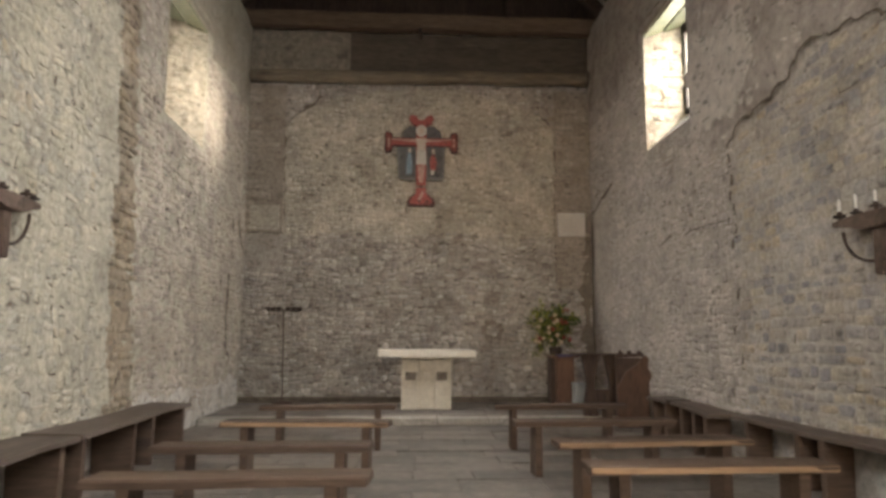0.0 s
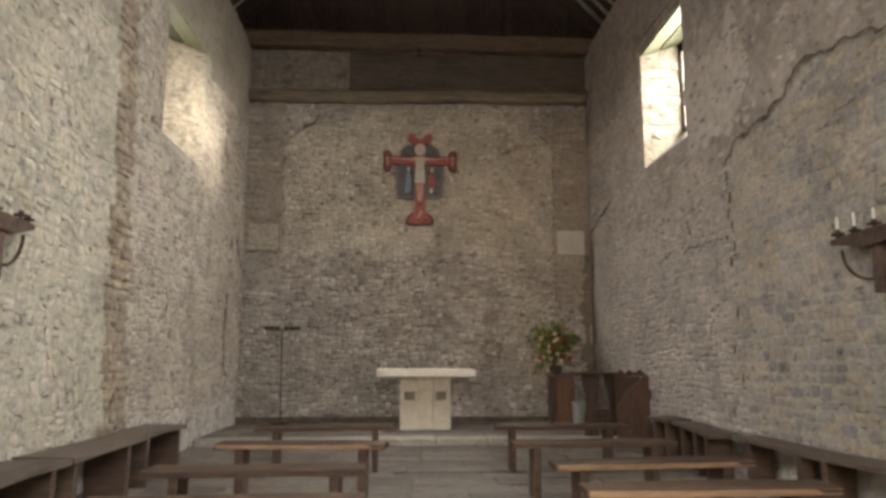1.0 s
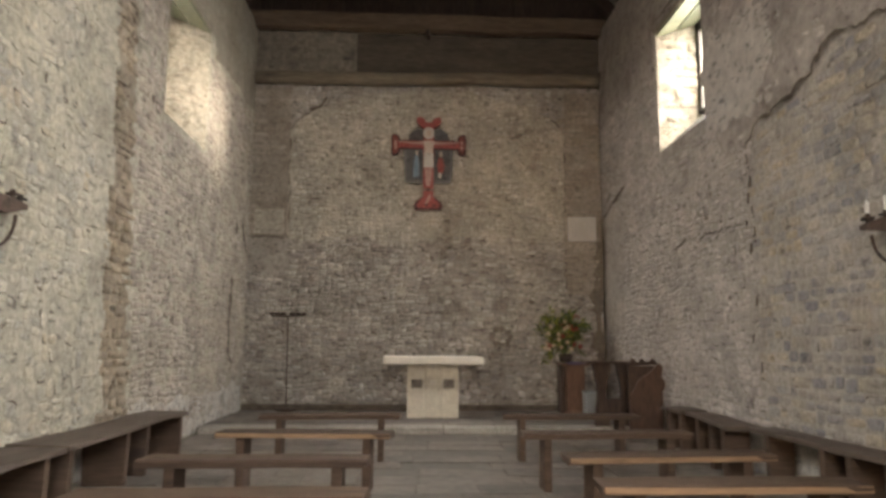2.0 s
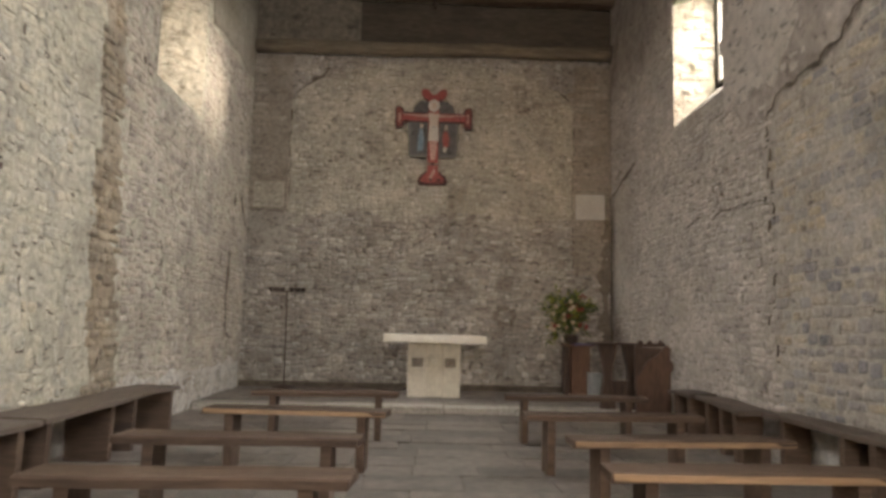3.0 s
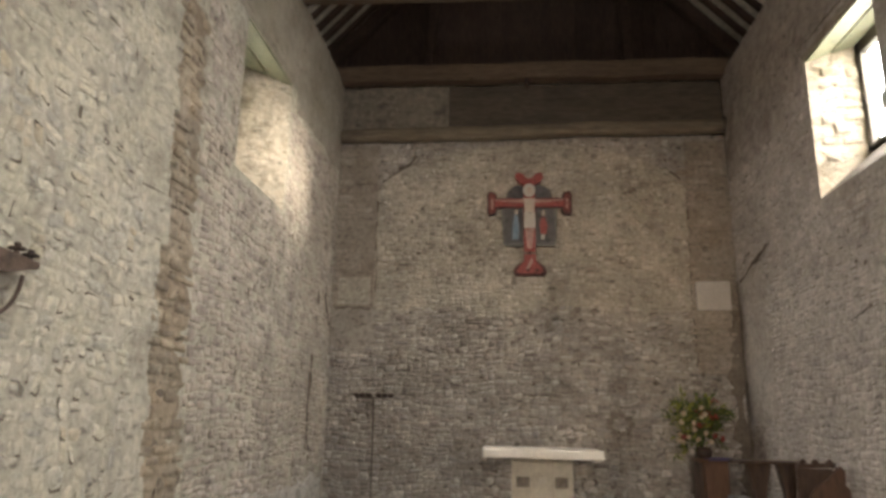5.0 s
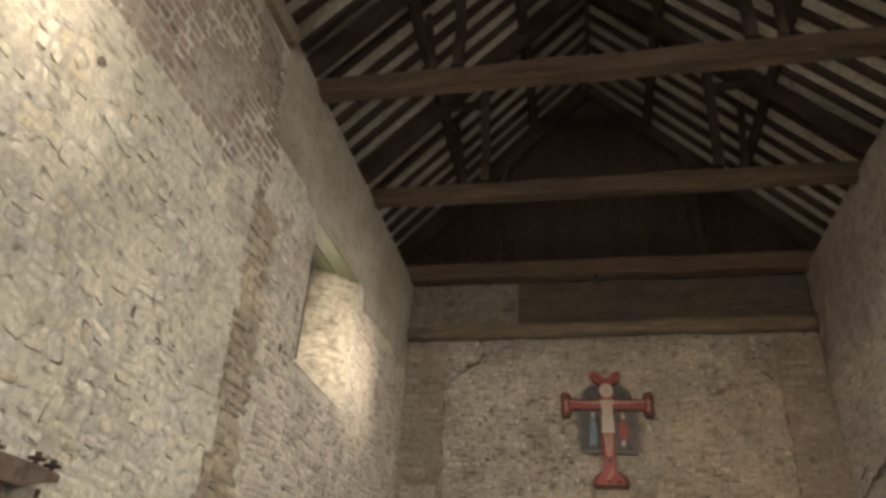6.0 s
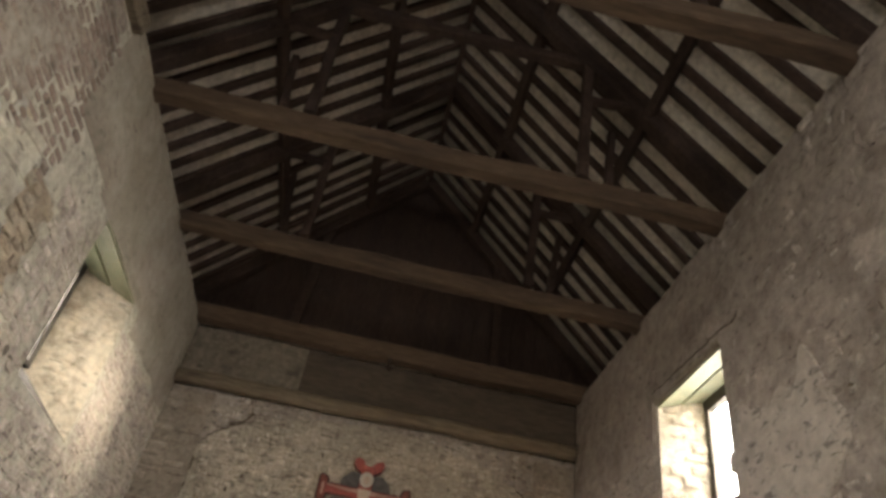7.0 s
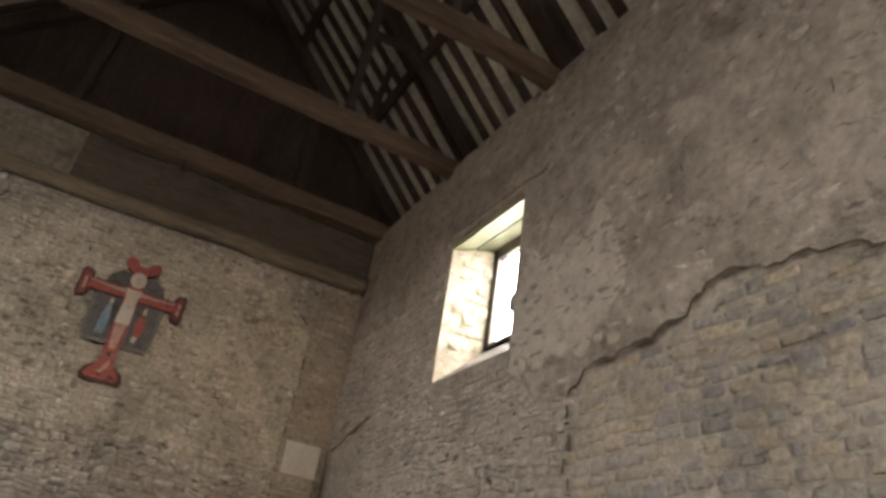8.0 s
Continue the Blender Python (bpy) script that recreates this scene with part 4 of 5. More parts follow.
def layer(name, plane, u0, u1, low, high, out, material, parent, hole=(), du=0.09):
    """A skin of plaster with ragged lower and upper edges, cut round a window."""
    m = PLANES[plane]
    bm = bmesh.new()
    n = int((u1 - u0) / du)
    nv = 40
    grid = {}
    for k in range(n + 1):
        u = u0 + (u1 - u0) * k / n
        a, b = low(u), high(u)
        for j in range(nv + 1):
            v = a + (b - a) * j / nv
            edge = j in (0, nv) or k in (0, n)
            o = -0.01 if edge else out + 0.016 * noise.noise(Vector((u * 1.6, v * 1.6, out * 40))) + 0.006 * noise.noise(Vector((u * 7, v * 7, 1)))
            grid[k, j] = bm.verts.new(m @ Vector((u, v, o)))
    for k in range(n):
        for j in range(nv):
            u = u0 + (u1 - u0) * (k + 0.5) / n
            v = low(u) + (high(u) - low(u)) * (j + 0.5) / nv
            if any(q[0] - 0.03 < u < q[1] + 0.03 and 4.0 < v < 5.9 for q in hole):
                continue
            bm.faces.new((grid[k, j], grid[k + 1, j], grid[k + 1, j + 1], grid[k, j + 1]))
    return part(name, bm, material, parent, smooth=True)


layer("tile_bedding", "n", 4.2, 7.56, lambda u: 5.2 + 0.25 * noise.noise(Vector((u * 2, 5, 1))) + 0.1 * noise.noise(Vector((u * 9, 5, 1))), lambda u: 7.05, 0.002, M["mortar_dt"], wall_north)
layer("top_plaster", "n", 7.55, 13.49, lambda u: max(5.25, 5.95 + 0.12 * noise.noise(Vector((u * 1.5, 0, 4))) - 0.35 * (u > 10.9)), lambda u: TOP - 0.005, 0.028, M["plaster"], wall_north)
layer("base_limewash", "n", WEST, 13.48, lambda u: 0.0, lambda u: 0.44 + 0.16 * noise.noise(Vector((u * 2.3, 3, 1))) + 0.08 * noise.noise(Vector((u * 6.1, 3, 1))) + 0.12 * (u > 8.2), 0.012, M["limewash"], wall_north)


def crack_line(u):
    """Height of the long crack over the south wall."""
    pts = ((-2, 3.2), (4.2, 3.5), (5.3, 3.7), (5.9, 3.81), (6.2, 3.92), (6.45, 3.82), (6.55, 3.72), (6.88, 3.62), (7.25, 3.59), (7.6, 3.55), (7.75, 3.4), (7.9, 3.3))
    for (a, p), (b, q) in zip(pts, pts[1:]):
        if a <= u <= b:
            return p + (q - p) * (u - a) / (b - a)
    return 3.3


# south wall: squared blocks below the crack, patched plaster above it, small rubble to the east
blocks_s = [q for q in courses(WEST, 7.8, 0.25, 4.2, (0.09, 0.135), (0.11, 0.28), 0.0, rng, 0.0) if q[1] + q[3] / 2 < crack_line(q[0]) - 0.02]
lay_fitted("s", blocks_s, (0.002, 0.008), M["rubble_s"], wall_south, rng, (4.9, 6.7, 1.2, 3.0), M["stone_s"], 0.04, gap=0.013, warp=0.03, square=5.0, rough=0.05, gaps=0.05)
small_s = [q for q in rubble(7.92, 13.5, 0.3, 5.6, (0.15, 0.28), 0.015, rng, 1.9) if not in_window(*q, SOUTH_WIN, 0.05) and not (q[0] > 12.3 and 1.6 < q[1] < 3.7)]
lay_fitted("s", small_s, (0.004, 0.017), M["rubble_se"], wall_south, rng, (8.0, 10.2, 1.6, 3.6), M["stone_se"], 0.15, gap=0.011, warp=0.06, rough=0.08, gaps=0.22)
high_s = [q for q in rubble(WEST, 8.6, 3.4, 7.2, (0.25, 0.45), 0.03, rng, 1.5) if q[1] > crack_line(q[0]) + 0.1 and not in_window(*q, WEST_WIN)]
lay_fitted("s", high_s, (0.018, 0.036), M["rubble_se"], wall_south, rng, skip=0.45, gap=0.012, warp=0.1, rough=0.1)


def skin_low(u):
    """Lower edge of the plaster over the south wall."""
    n = noise.noise(Vector((u * 6, 2, 1)))
    if u < 7.9:
        return crack_line(u) + 0.035 * n
    if u < 8.75:
        return 3.35 + 2.5 * max(0, u - 8.35) ** 2 * 4 + 0.12 * n
    return 5.9 - 0.6 * (u > 10.5) + 0.1 * n


layer("upper_plaster", "s", WEST, 13.45, skin_low, lambda u: TOP - 0.005, 0.034, M["plaster_s"], wall_south, (WEST_WIN, SOUTH_WIN), 0.06)
# paler patch west of the window, brightening the plaster by colour
layer("lime_patch", "s", 7.15, 8.8, lambda u: 3.72 + 0.18 * noise.noise(Vector((u * 5, 8, 1))) + 0.5 * max(0, 7.6 - u) * 2, lambda u: 4.9 + 0.5 * noise.noise(Vector((u * 3, 9, 1))) - 0.8 * max(0, 7.6 - u), 0.046, M["lime_patch"], wall_south, (), 0.05)
layer("patch_plaster", "s", 12.25, 13.3, lambda u: 1.5, lambda u: 3.68 - 0.12 * (13.3 - u), 0.028, M["mortar_s"], wall_south)
layer("base_limewash", "s", WEST, 13.4, lambda u: 0.0, lambda u: 0.46 + 0.12 * noise.noise(Vector((u * 2.3, 5, 1))) + 0.07 * noise.noise(Vector((u * 6.1, 3, 1))), 0.012, M["limewash"], wall_south)


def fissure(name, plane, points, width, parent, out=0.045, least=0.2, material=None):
    """A crack along points (u, v), uneven in width: a strip coloured with its shade."""
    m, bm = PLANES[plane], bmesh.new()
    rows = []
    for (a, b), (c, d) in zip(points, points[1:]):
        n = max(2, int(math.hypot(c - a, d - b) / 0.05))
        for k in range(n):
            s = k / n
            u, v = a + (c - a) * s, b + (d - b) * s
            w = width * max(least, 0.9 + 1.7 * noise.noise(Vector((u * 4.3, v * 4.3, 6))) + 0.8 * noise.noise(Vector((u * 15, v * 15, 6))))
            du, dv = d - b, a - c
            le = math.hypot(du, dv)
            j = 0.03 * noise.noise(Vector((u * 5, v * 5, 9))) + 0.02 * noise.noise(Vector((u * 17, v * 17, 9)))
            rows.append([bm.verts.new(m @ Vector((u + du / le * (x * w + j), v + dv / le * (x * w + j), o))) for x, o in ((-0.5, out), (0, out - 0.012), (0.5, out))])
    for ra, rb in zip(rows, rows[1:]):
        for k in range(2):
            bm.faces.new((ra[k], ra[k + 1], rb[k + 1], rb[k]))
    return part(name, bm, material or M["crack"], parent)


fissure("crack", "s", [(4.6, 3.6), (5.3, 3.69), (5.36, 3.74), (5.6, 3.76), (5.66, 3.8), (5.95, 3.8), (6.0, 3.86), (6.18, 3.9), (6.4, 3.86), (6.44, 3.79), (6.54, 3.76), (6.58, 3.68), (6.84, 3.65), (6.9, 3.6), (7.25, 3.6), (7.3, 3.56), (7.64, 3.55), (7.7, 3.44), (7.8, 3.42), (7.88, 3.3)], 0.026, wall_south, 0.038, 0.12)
# toothed shadow at the broken course ends, put on as dark strips
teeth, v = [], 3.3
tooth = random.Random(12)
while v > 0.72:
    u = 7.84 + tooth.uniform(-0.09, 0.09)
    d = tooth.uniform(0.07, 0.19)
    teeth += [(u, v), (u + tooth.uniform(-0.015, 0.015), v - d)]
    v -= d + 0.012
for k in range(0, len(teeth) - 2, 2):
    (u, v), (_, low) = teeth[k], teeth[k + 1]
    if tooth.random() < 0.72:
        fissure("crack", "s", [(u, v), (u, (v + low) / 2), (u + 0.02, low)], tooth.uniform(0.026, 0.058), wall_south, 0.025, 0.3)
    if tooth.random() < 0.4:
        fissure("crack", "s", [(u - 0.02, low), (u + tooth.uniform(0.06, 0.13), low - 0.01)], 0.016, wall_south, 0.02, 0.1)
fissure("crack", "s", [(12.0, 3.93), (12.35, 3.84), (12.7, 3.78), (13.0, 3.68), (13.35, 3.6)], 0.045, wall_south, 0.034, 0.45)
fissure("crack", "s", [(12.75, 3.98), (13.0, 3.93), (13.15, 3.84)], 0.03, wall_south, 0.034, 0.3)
# corner recess laid on as strips, its shade painted in their colour
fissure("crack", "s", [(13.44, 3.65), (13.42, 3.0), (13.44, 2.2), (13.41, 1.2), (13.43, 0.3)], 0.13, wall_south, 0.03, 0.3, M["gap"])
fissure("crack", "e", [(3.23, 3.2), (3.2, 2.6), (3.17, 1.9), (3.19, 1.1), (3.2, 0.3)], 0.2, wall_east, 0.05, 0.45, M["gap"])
# holes as flat patches, the shade inside them given by dark colour
for u, v, w, h in ((7.95, 1.6, 0.16, 0.07), (8.62, 4.05, 0.1, 0.12), (12.55, 3.2, 0.16, 0.22), (12.5, 2.9, 0.1, 0.12), (11.0, 1.9, 0.08, 0.05), (5.4, 4.7, 0.09, 0.07), (6.4, 3.4, 0.05, 0.12), (12.5, 1.0, 0.16, 0.1)):
    q = [math.pi * 2 * k / 9 for k in range(9)]
    bm = bmesh.new()
    bm.faces.new([bm.verts.new(PLANES["n"] @ Vector((u + w / 2 * math.cos(t) * random.uniform(0.7, 1.1), v + h / 2 * math.sin(t) * random.uniform(0.7, 1.1), 0.03))) for t in q])
    part("hole", bm, M["crack"], wall_north)

# east wall: small flat rubble; pilaster strips of thin courses; an arch scar; a pale slab


def clear_east(q):
    return not (abs(q[0]) > 2.56 and q[1] > 2.6) and q[1] < 6.15


def in_arch(q):
    return abs(q[0]) < 2.6 and 3.15 + 0.12 * math.sin(q[0] * 3) < q[1] < 5.15 + 0.95 * math.sqrt(max(0, 1 - (q[0] / 2.62) ** 2))


low_e = [q for q in rubble(-3.28, 3.28, 0.12, 3.4, (0.15, 0.34), 0.0135, rng, 1.9) if clear_east(q) and not in_arch(q)]
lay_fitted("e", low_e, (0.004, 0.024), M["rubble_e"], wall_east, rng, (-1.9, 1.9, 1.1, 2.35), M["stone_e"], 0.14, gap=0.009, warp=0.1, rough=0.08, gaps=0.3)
high_e = [q for q in rubble(-3.28, 3.28, 3.05, 6.2, (0.2, 0.36), 0.0125, rng, 1.35) if clear_east(q)]
edge = [(x * 0.26, 5.13 + 0.95 * math.sqrt(max(0, 1 - (x * 0.26 / 2.62) ** 2)) + 0.05 * noise.noise(Vector((x * 1.3, 0, 0)))) for x in range(-10, 11)]
foot_line = [(x * 0.26, 3.2 + 0.2 * noise.noise(Vector((x * 0.9, 4, 0))) + 0.08 * noise.noise(Vector((x * 3.7, 4, 0)))) for x in range(10, -11, -1)]
part("arch_mortar", plate(edge + foot_line, EASTY - 0.004, EASTY + 0.05), M["mortar_et"], wall_east)
lay_fitted("e", [q for q in high_e if in_arch(q)], (0.006, 0.022), M["rubble_et"], wall_east, rng, skip=0.12, gap=0.009, warp=0.1, rough=0.09, gaps=0.14, rest_name="arch_filling")
lay_fitted("e", [q for q in high_e if not in_arch(q) and q[1] > 3.3], (0.006, 0.02), M["rubble_e"], wall_east, rng, skip=0.25, gap=0.014, warp=0.06, gaps=0.2)
for s in (-1, 1):
    lo = 3.22 if s < 0 else 2.2
    a, b = sorted((s * 2.6, s * 3.28))
    part("pilaster", block(a, EASTY - 0.03, lo, b, EASTY, 6.1, 0.01), M["mortar_t"], wall_east)
    jamb = courses(a, b - 0.1, lo, 6.0, (0.07, 0.19), (0.25, 0.6), 0.02, rng, 0.01)
    m0 = PLANES["e"].copy()
    PLANES["e"] = Matrix.Translation((0, -0.03, 0)) @ m0
    lay("e", jamb, (0.006, 0.02), M["rubble_t"], wall_east, rng, skip=0.1, rest_name="pilaster_courses", turn=1)
    PLANES["e"] = m0
part("pale_slab", block(2.63, EASTY - 0.095, 3.2, 3.15, EASTY, 3.66, 0.012, wear=0.012), M["slab"], wall_east)
part("stone_patch", block(-3.29, EASTY - 0.03, 6.36, -1.36, EASTY, 7.24, 0.02), M["dark_patch"], wall_east)
lay("e", [q for q in courses(-3.2, -1.5, 6.45, 7.15, (0.12, 0.2), (0.16, 0.34), 0.02, rng)], (0.035, 0.045), M["dark_patch"], wall_east, rng, skip=0.25, rest_name="patch_stones")
part("wall_foot", block(-3.29, EASTY - 0.05, 0.0, 3.29, EASTY, 0.2, 0.02), M["crack"], wall_east)
for k in range(9):
    t = 2 * math.pi * k / 9
    part("roundel_stone", block(1.36 + 0.17 * math.cos(t) - 0.05, EASTY - 0.05, 1.42 + 0.14 * math.sin(t) - 0.04, 1.36 + 0.17 * math.cos(t) + 0.05, EASTY, 1.42 + 0.14 * math.sin(t) + 0.04, 0.02, wear=0.015), M["relic"], wall_east)

part("pale_slab", block(-3.2, EASTY - 0.056, 3.26, -2.66, EASTY, 3.74, 0.012, wear=0.012), M["mortar_et"], wall_east)
for s in (-1, 1):
    fissure("joint", "e", [(s * 2.585, 3.2 if s < 0 else 2.3), (s * 2.57, 3.9), (s * 2.6, 4.5), (s * 2.585, 5.15)], 0.02, wall_east, 0.034)
    fissure("joint", "e", [(s * (2.62 * math.cos(radians(a))), 5.13 + 0.95 * math.sin(radians(a))) for a in range(0, 46 if s < 0 else 31, 5)], 0.016, wall_east, 0.03)
fissure("joint", "e", [(-3.25, 3.2), (-2.9, 3.23), (-2.6, 3.18)], 0.03, wall_east, 0.034)
fissure("joint", "e", [(-2.04, 6.1), (-1.95, 5.9), (-2.05, 5.75), (-2.3, 5.62)], 0.035, wall_east, 0.03)


def open_joints(plane, count, u0, u1, v0, v1, out, parent, seed, keep=lambda u, v: True):
    """Gaps where mortar has fallen out, longer than high: small flat marks coloured as shade."""
    r, m, bm = random.Random(seed), PLANES[plane], bmesh.new()
    for _ in range(count):
        u, v = r.uniform(u0, u1), r.uniform(v0, v1)
        if not keep(u, v):
            continue
        big = r.random() < 0.2
        w, h = (r.uniform(0.06, 0.13), r.uniform(0.03, 0.06)) if big else (r.uniform(0.05, 0.2), r.uniform(0.008, 0.02))
        a = r.gauss(0, 0.12) + (1.57 if r.random() < 0.15 else 0)
        ring = []
        for k in range(10):
            t = 2 * math.pi * k / 10
            p, q = w / 2 * math.cos(t) * r.uniform(0.6, 1.1), h / 2 * math.sin(t) * r.uniform(0.5, 1.2)
            ring.append(bm.verts.new(m @ Vector((u + p * math.cos(a) - q * math.sin(a), v + p * math.sin(a) + q * math.cos(a), out))))
        mid = bm.verts.new(m @ Vector((u, v, out - 0.012)))
        for k in range(10):
            bm.faces.new((ring[k], ring[(k + 1) % 10], mid))
    tagged(part("open_joints", bm, M["crack" if seed in (1, 2, 5) else "gap"], parent), kind="stuff")


open_joints("e", 120, -3.2, 3.2, 0.3, 3.2, 0.03, wall_east, 1)
open_joints("e", 60, -2.5, 2.5, 3.2, 5.9, 0.03, wall_east, 2)
open_joints("n", 150, 8.3, 13.3, 0.7, 5.2, 0.018, wall_north, 3, lambda u, v: not (8.95 < u < 10.8 and v > 3.9))
open_joints("n", 45, 3.5, 7.4, 0.7, 5.2, 0.018, wall_north, 4, lambda u, v: not (2.8 < u < 4.5 and v > 3.9))
open_joints("n", 26, 7.45, 8.1, 0.8, 5.0, 0.034, wall_north, 5)
open_joints("s", 70, 7.9, 12.9, 0.7, 3.7, 0.018, wall_south, 6, lambda u, v: u < 12.2)
open_joints("s", 36, 8.5, 10.2, 2.55, 3.6, 0.018, wall_south, 7)
open_joints("s", 16, 5.0, 8.4, 3.9, 6.6, 0.05, wall_south, 9, lambda u, v: v > crack_line(u) + 0.15)
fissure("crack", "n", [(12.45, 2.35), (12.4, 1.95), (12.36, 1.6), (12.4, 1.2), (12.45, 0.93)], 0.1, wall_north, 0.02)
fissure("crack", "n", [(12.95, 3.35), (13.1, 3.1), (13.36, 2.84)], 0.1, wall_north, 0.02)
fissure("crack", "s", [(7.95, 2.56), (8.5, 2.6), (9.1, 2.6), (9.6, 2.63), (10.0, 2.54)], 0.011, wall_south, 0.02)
# shadow line over the lintel, drawn as a thin dark strip
fissure("lintel_joint", "s", [(8.38, 5.94), (8.9, 5.96), (9.6, 5.98), (10.5, 6.01)], 0.014, wall_south, 0.052)

# stones of the lit window reveals
for side, win in ((1, SOUTH_WIN), (-1, NORTH_WIN)):
    a, b, c, d = win
    th = math.atan2(b - d, 0.7)
    base = Matrix(((side * math.cos(th), 0, 0, side * HALF), (-math.sin(th), 0, -1, b), (0, 1, 0, 0), (0, 0, 0, 1)))
    PLANES["r"] = base
    js = [q for q in courses(0.0, 0.56, 4.1, 5.8, (0.1, 0.2), (0.14, 0.32), 0.02, rng, 0.01) if q[1] - q[3] / 2 > 4.1 + 0.95 * (q[0] + q[2] / 2) and q[0] - q[2] / 2 > 0.03]
    lay("r", js, (0.012, 0.045), M["reveal"], wall_south if side > 0 else wall_north, rng, skip=0.1, rest_name="reveal_stones")

# ---- floor: flags and the altar step
dais = tagged(part("altar_step", block(-3.28, 10.95, -0.01, 3.28, EASTY, 0.085), M["joint"]), "low stone step in front of the altar", "step", kind="structure")
x = -3.25
while x < 3.2:
    w = random.uniform(0.7, 1.15)
    part("kerb_stone", block(x, 10.9, 0.0, min(x + w - 0.012, 3.25), 11.25, 0.1 + random.uniform(-0.004, 0.004), 0.012, wear=0.006), M["step"], dais)
    x += w
flag_proto = []
for k in range(10):
    bm = block(-0.5, -0.5, -0.5, 0.5, 0.5, 0.5, wear=0.012)
    bmesh.ops.bevel(bm, geom=[e for e in bm.edges if all(v.co.z > 0 for v in e.verts)], offset=0.018, segments=1, affect="EDGES")
    me = bpy.data.meshes.new("flagstone")
    bm.to_mesh(me)
    bm.free()
    me.materials.append(M["flag"])
    flag_proto.append(me)


def pave(y0, y1, parent, top, limit):
    y, count = y0, 0
    bm = bmesh.new()
    while y < y1:
        d = random.uniform(0.34, 0.62)
        d = min(d, y1 - y)
        x = -3.28 - random.uniform(0, 0.5)
        while x < 3.28:
            w = random.uniform(0.45, 1.0)
            xa, xb = max(x, -3.28), min(x + w, 3.28)
            z = top + random.uniform(-0.006, 0.006)
            if xb - xa > 0.1 and d > 0.08:
                if limit[0] < y < limit[1] and count < 295:
                    o = new("flagstone", random.choice(flag_proto))
                    o.parent = parent
                    o.matrix_basis = pose((xa + xb) / 2, y + d / 2, z - 0.02, random.uniform(-0.3, 0.3), random.uniform(-0.3, 0.3), random.choice((0, 180))) @ Matrix.Diagonal((xb - xa - 0.014, d - 0.014, 0.04, 1))
                    count += 1
                else:
                    block(xa + 0.007, y + 0.007, z - 0.04, xb - 0.007, y + d - 0.007, z, bm=bm)
            x += w
        y += d
    if len(bm.faces):
        tagged(part("flagstones", bm, M["flag_rest"], parent), kind="stuff")


pave(WEST, 10.9, floor, 0.0, (4.0, 10.9))
pave(11.25, EASTY - 0.05, dais, 0.1, (11, 14))

# ---- altar
altar = thing("altar", "cream stone altar with a broad pale slab top", "altar")
part("table_slab", block(-0.72, 11.9, 0.955, 0.89, 12.75, 1.075, 0.02, wear=0.006), M["altar_top"], altar, "pale smooth limestone slab")
part("pillar", block(-0.33, 12.14, 0.1, -0.04, 12.55, 0.955, 0.008), M["altar"], altar)
part("pillar", block(-0.035, 12.17, 0.1, 0.215, 12.55, 0.955, 0.008), M["altar"], altar)
part("pillar", block(0.22, 12.14, 0.1, 0.5, 12.55, 0.955, 0.008), M["altar"], altar)
for a, b in ((-0.26, -0.09), (0.26, 0.43)):
    part("inset_stone", block(a, 12.115, 0.57, b, 12.16, 0.71, 0.008, wear=0.006), M["relic"], altar, "dark rough inset stone")
part("carved_mark", block(0.04, 12.155, 0.62, 0.14, 12.18, 0.7, 0.008), M["altar_top"], altar)

# ---- painted cross on the end wall
cross = thing("wall_cross", "red and slate painted wooden cross hung on the wall", "cross")
Y0, Y1 = 13.38, 13.44
part("backboard", plate([(-0.44, 4.3), (-0.4, 4.25), (0.4, 4.25), (0.44, 4.3), (0.47, 4.92), (-0.47, 4.92)], Y0 + 0.02, Y1), M["slate_pale"], cross, "slate grey framed side panels")
for a, b in ((-0.41, -0.12), (0.12, 0.41)):
    part("inner_panel", block(a, Y0 + 0.008, 4.31, b, Y0 + 0.03, 4.9, 0.006), M["slate"], cross, "dark painted field")
part("head_panel", plate([(-0.4, 5.04), (0.4, 5.04), (0.36, 5.2), (0.24, 5.31), (-0.24, 5.31), (-0.36, 5.2)], Y0 + 0.02, Y1), M["slate"], cross, "dark panel behind the upper arm")
part("dark_border", block(-0.62, Y0 + 0.004, 4.905, 0.62, Y1 - 0.004, 5.085, 0.01), M["cross_edge"], cross)
part("dark_border", plate([(-0.13, 3.98), (-0.235, 3.9), (-0.275, 3.81), (-0.24, 3.745), (0.24, 3.745), (0.275, 3.81), (0.235, 3.9), (0.13, 3.98)], Y0 + 0.002, Y1 - 0.006), M["cross_edge"], cross)
part("cross_arm", block(-0.58, Y0 - 0.015, 4.92, 0.58, Y1 - 0.01, 5.06, 0.012), M["red"], cross, "red painted arm")
part("cross_stem", block(-0.098, Y0 - 0.01, 3.88, 0.098, Y1 - 0.005, 5.32, 0.012), M["red"], cross, "red painted stem")
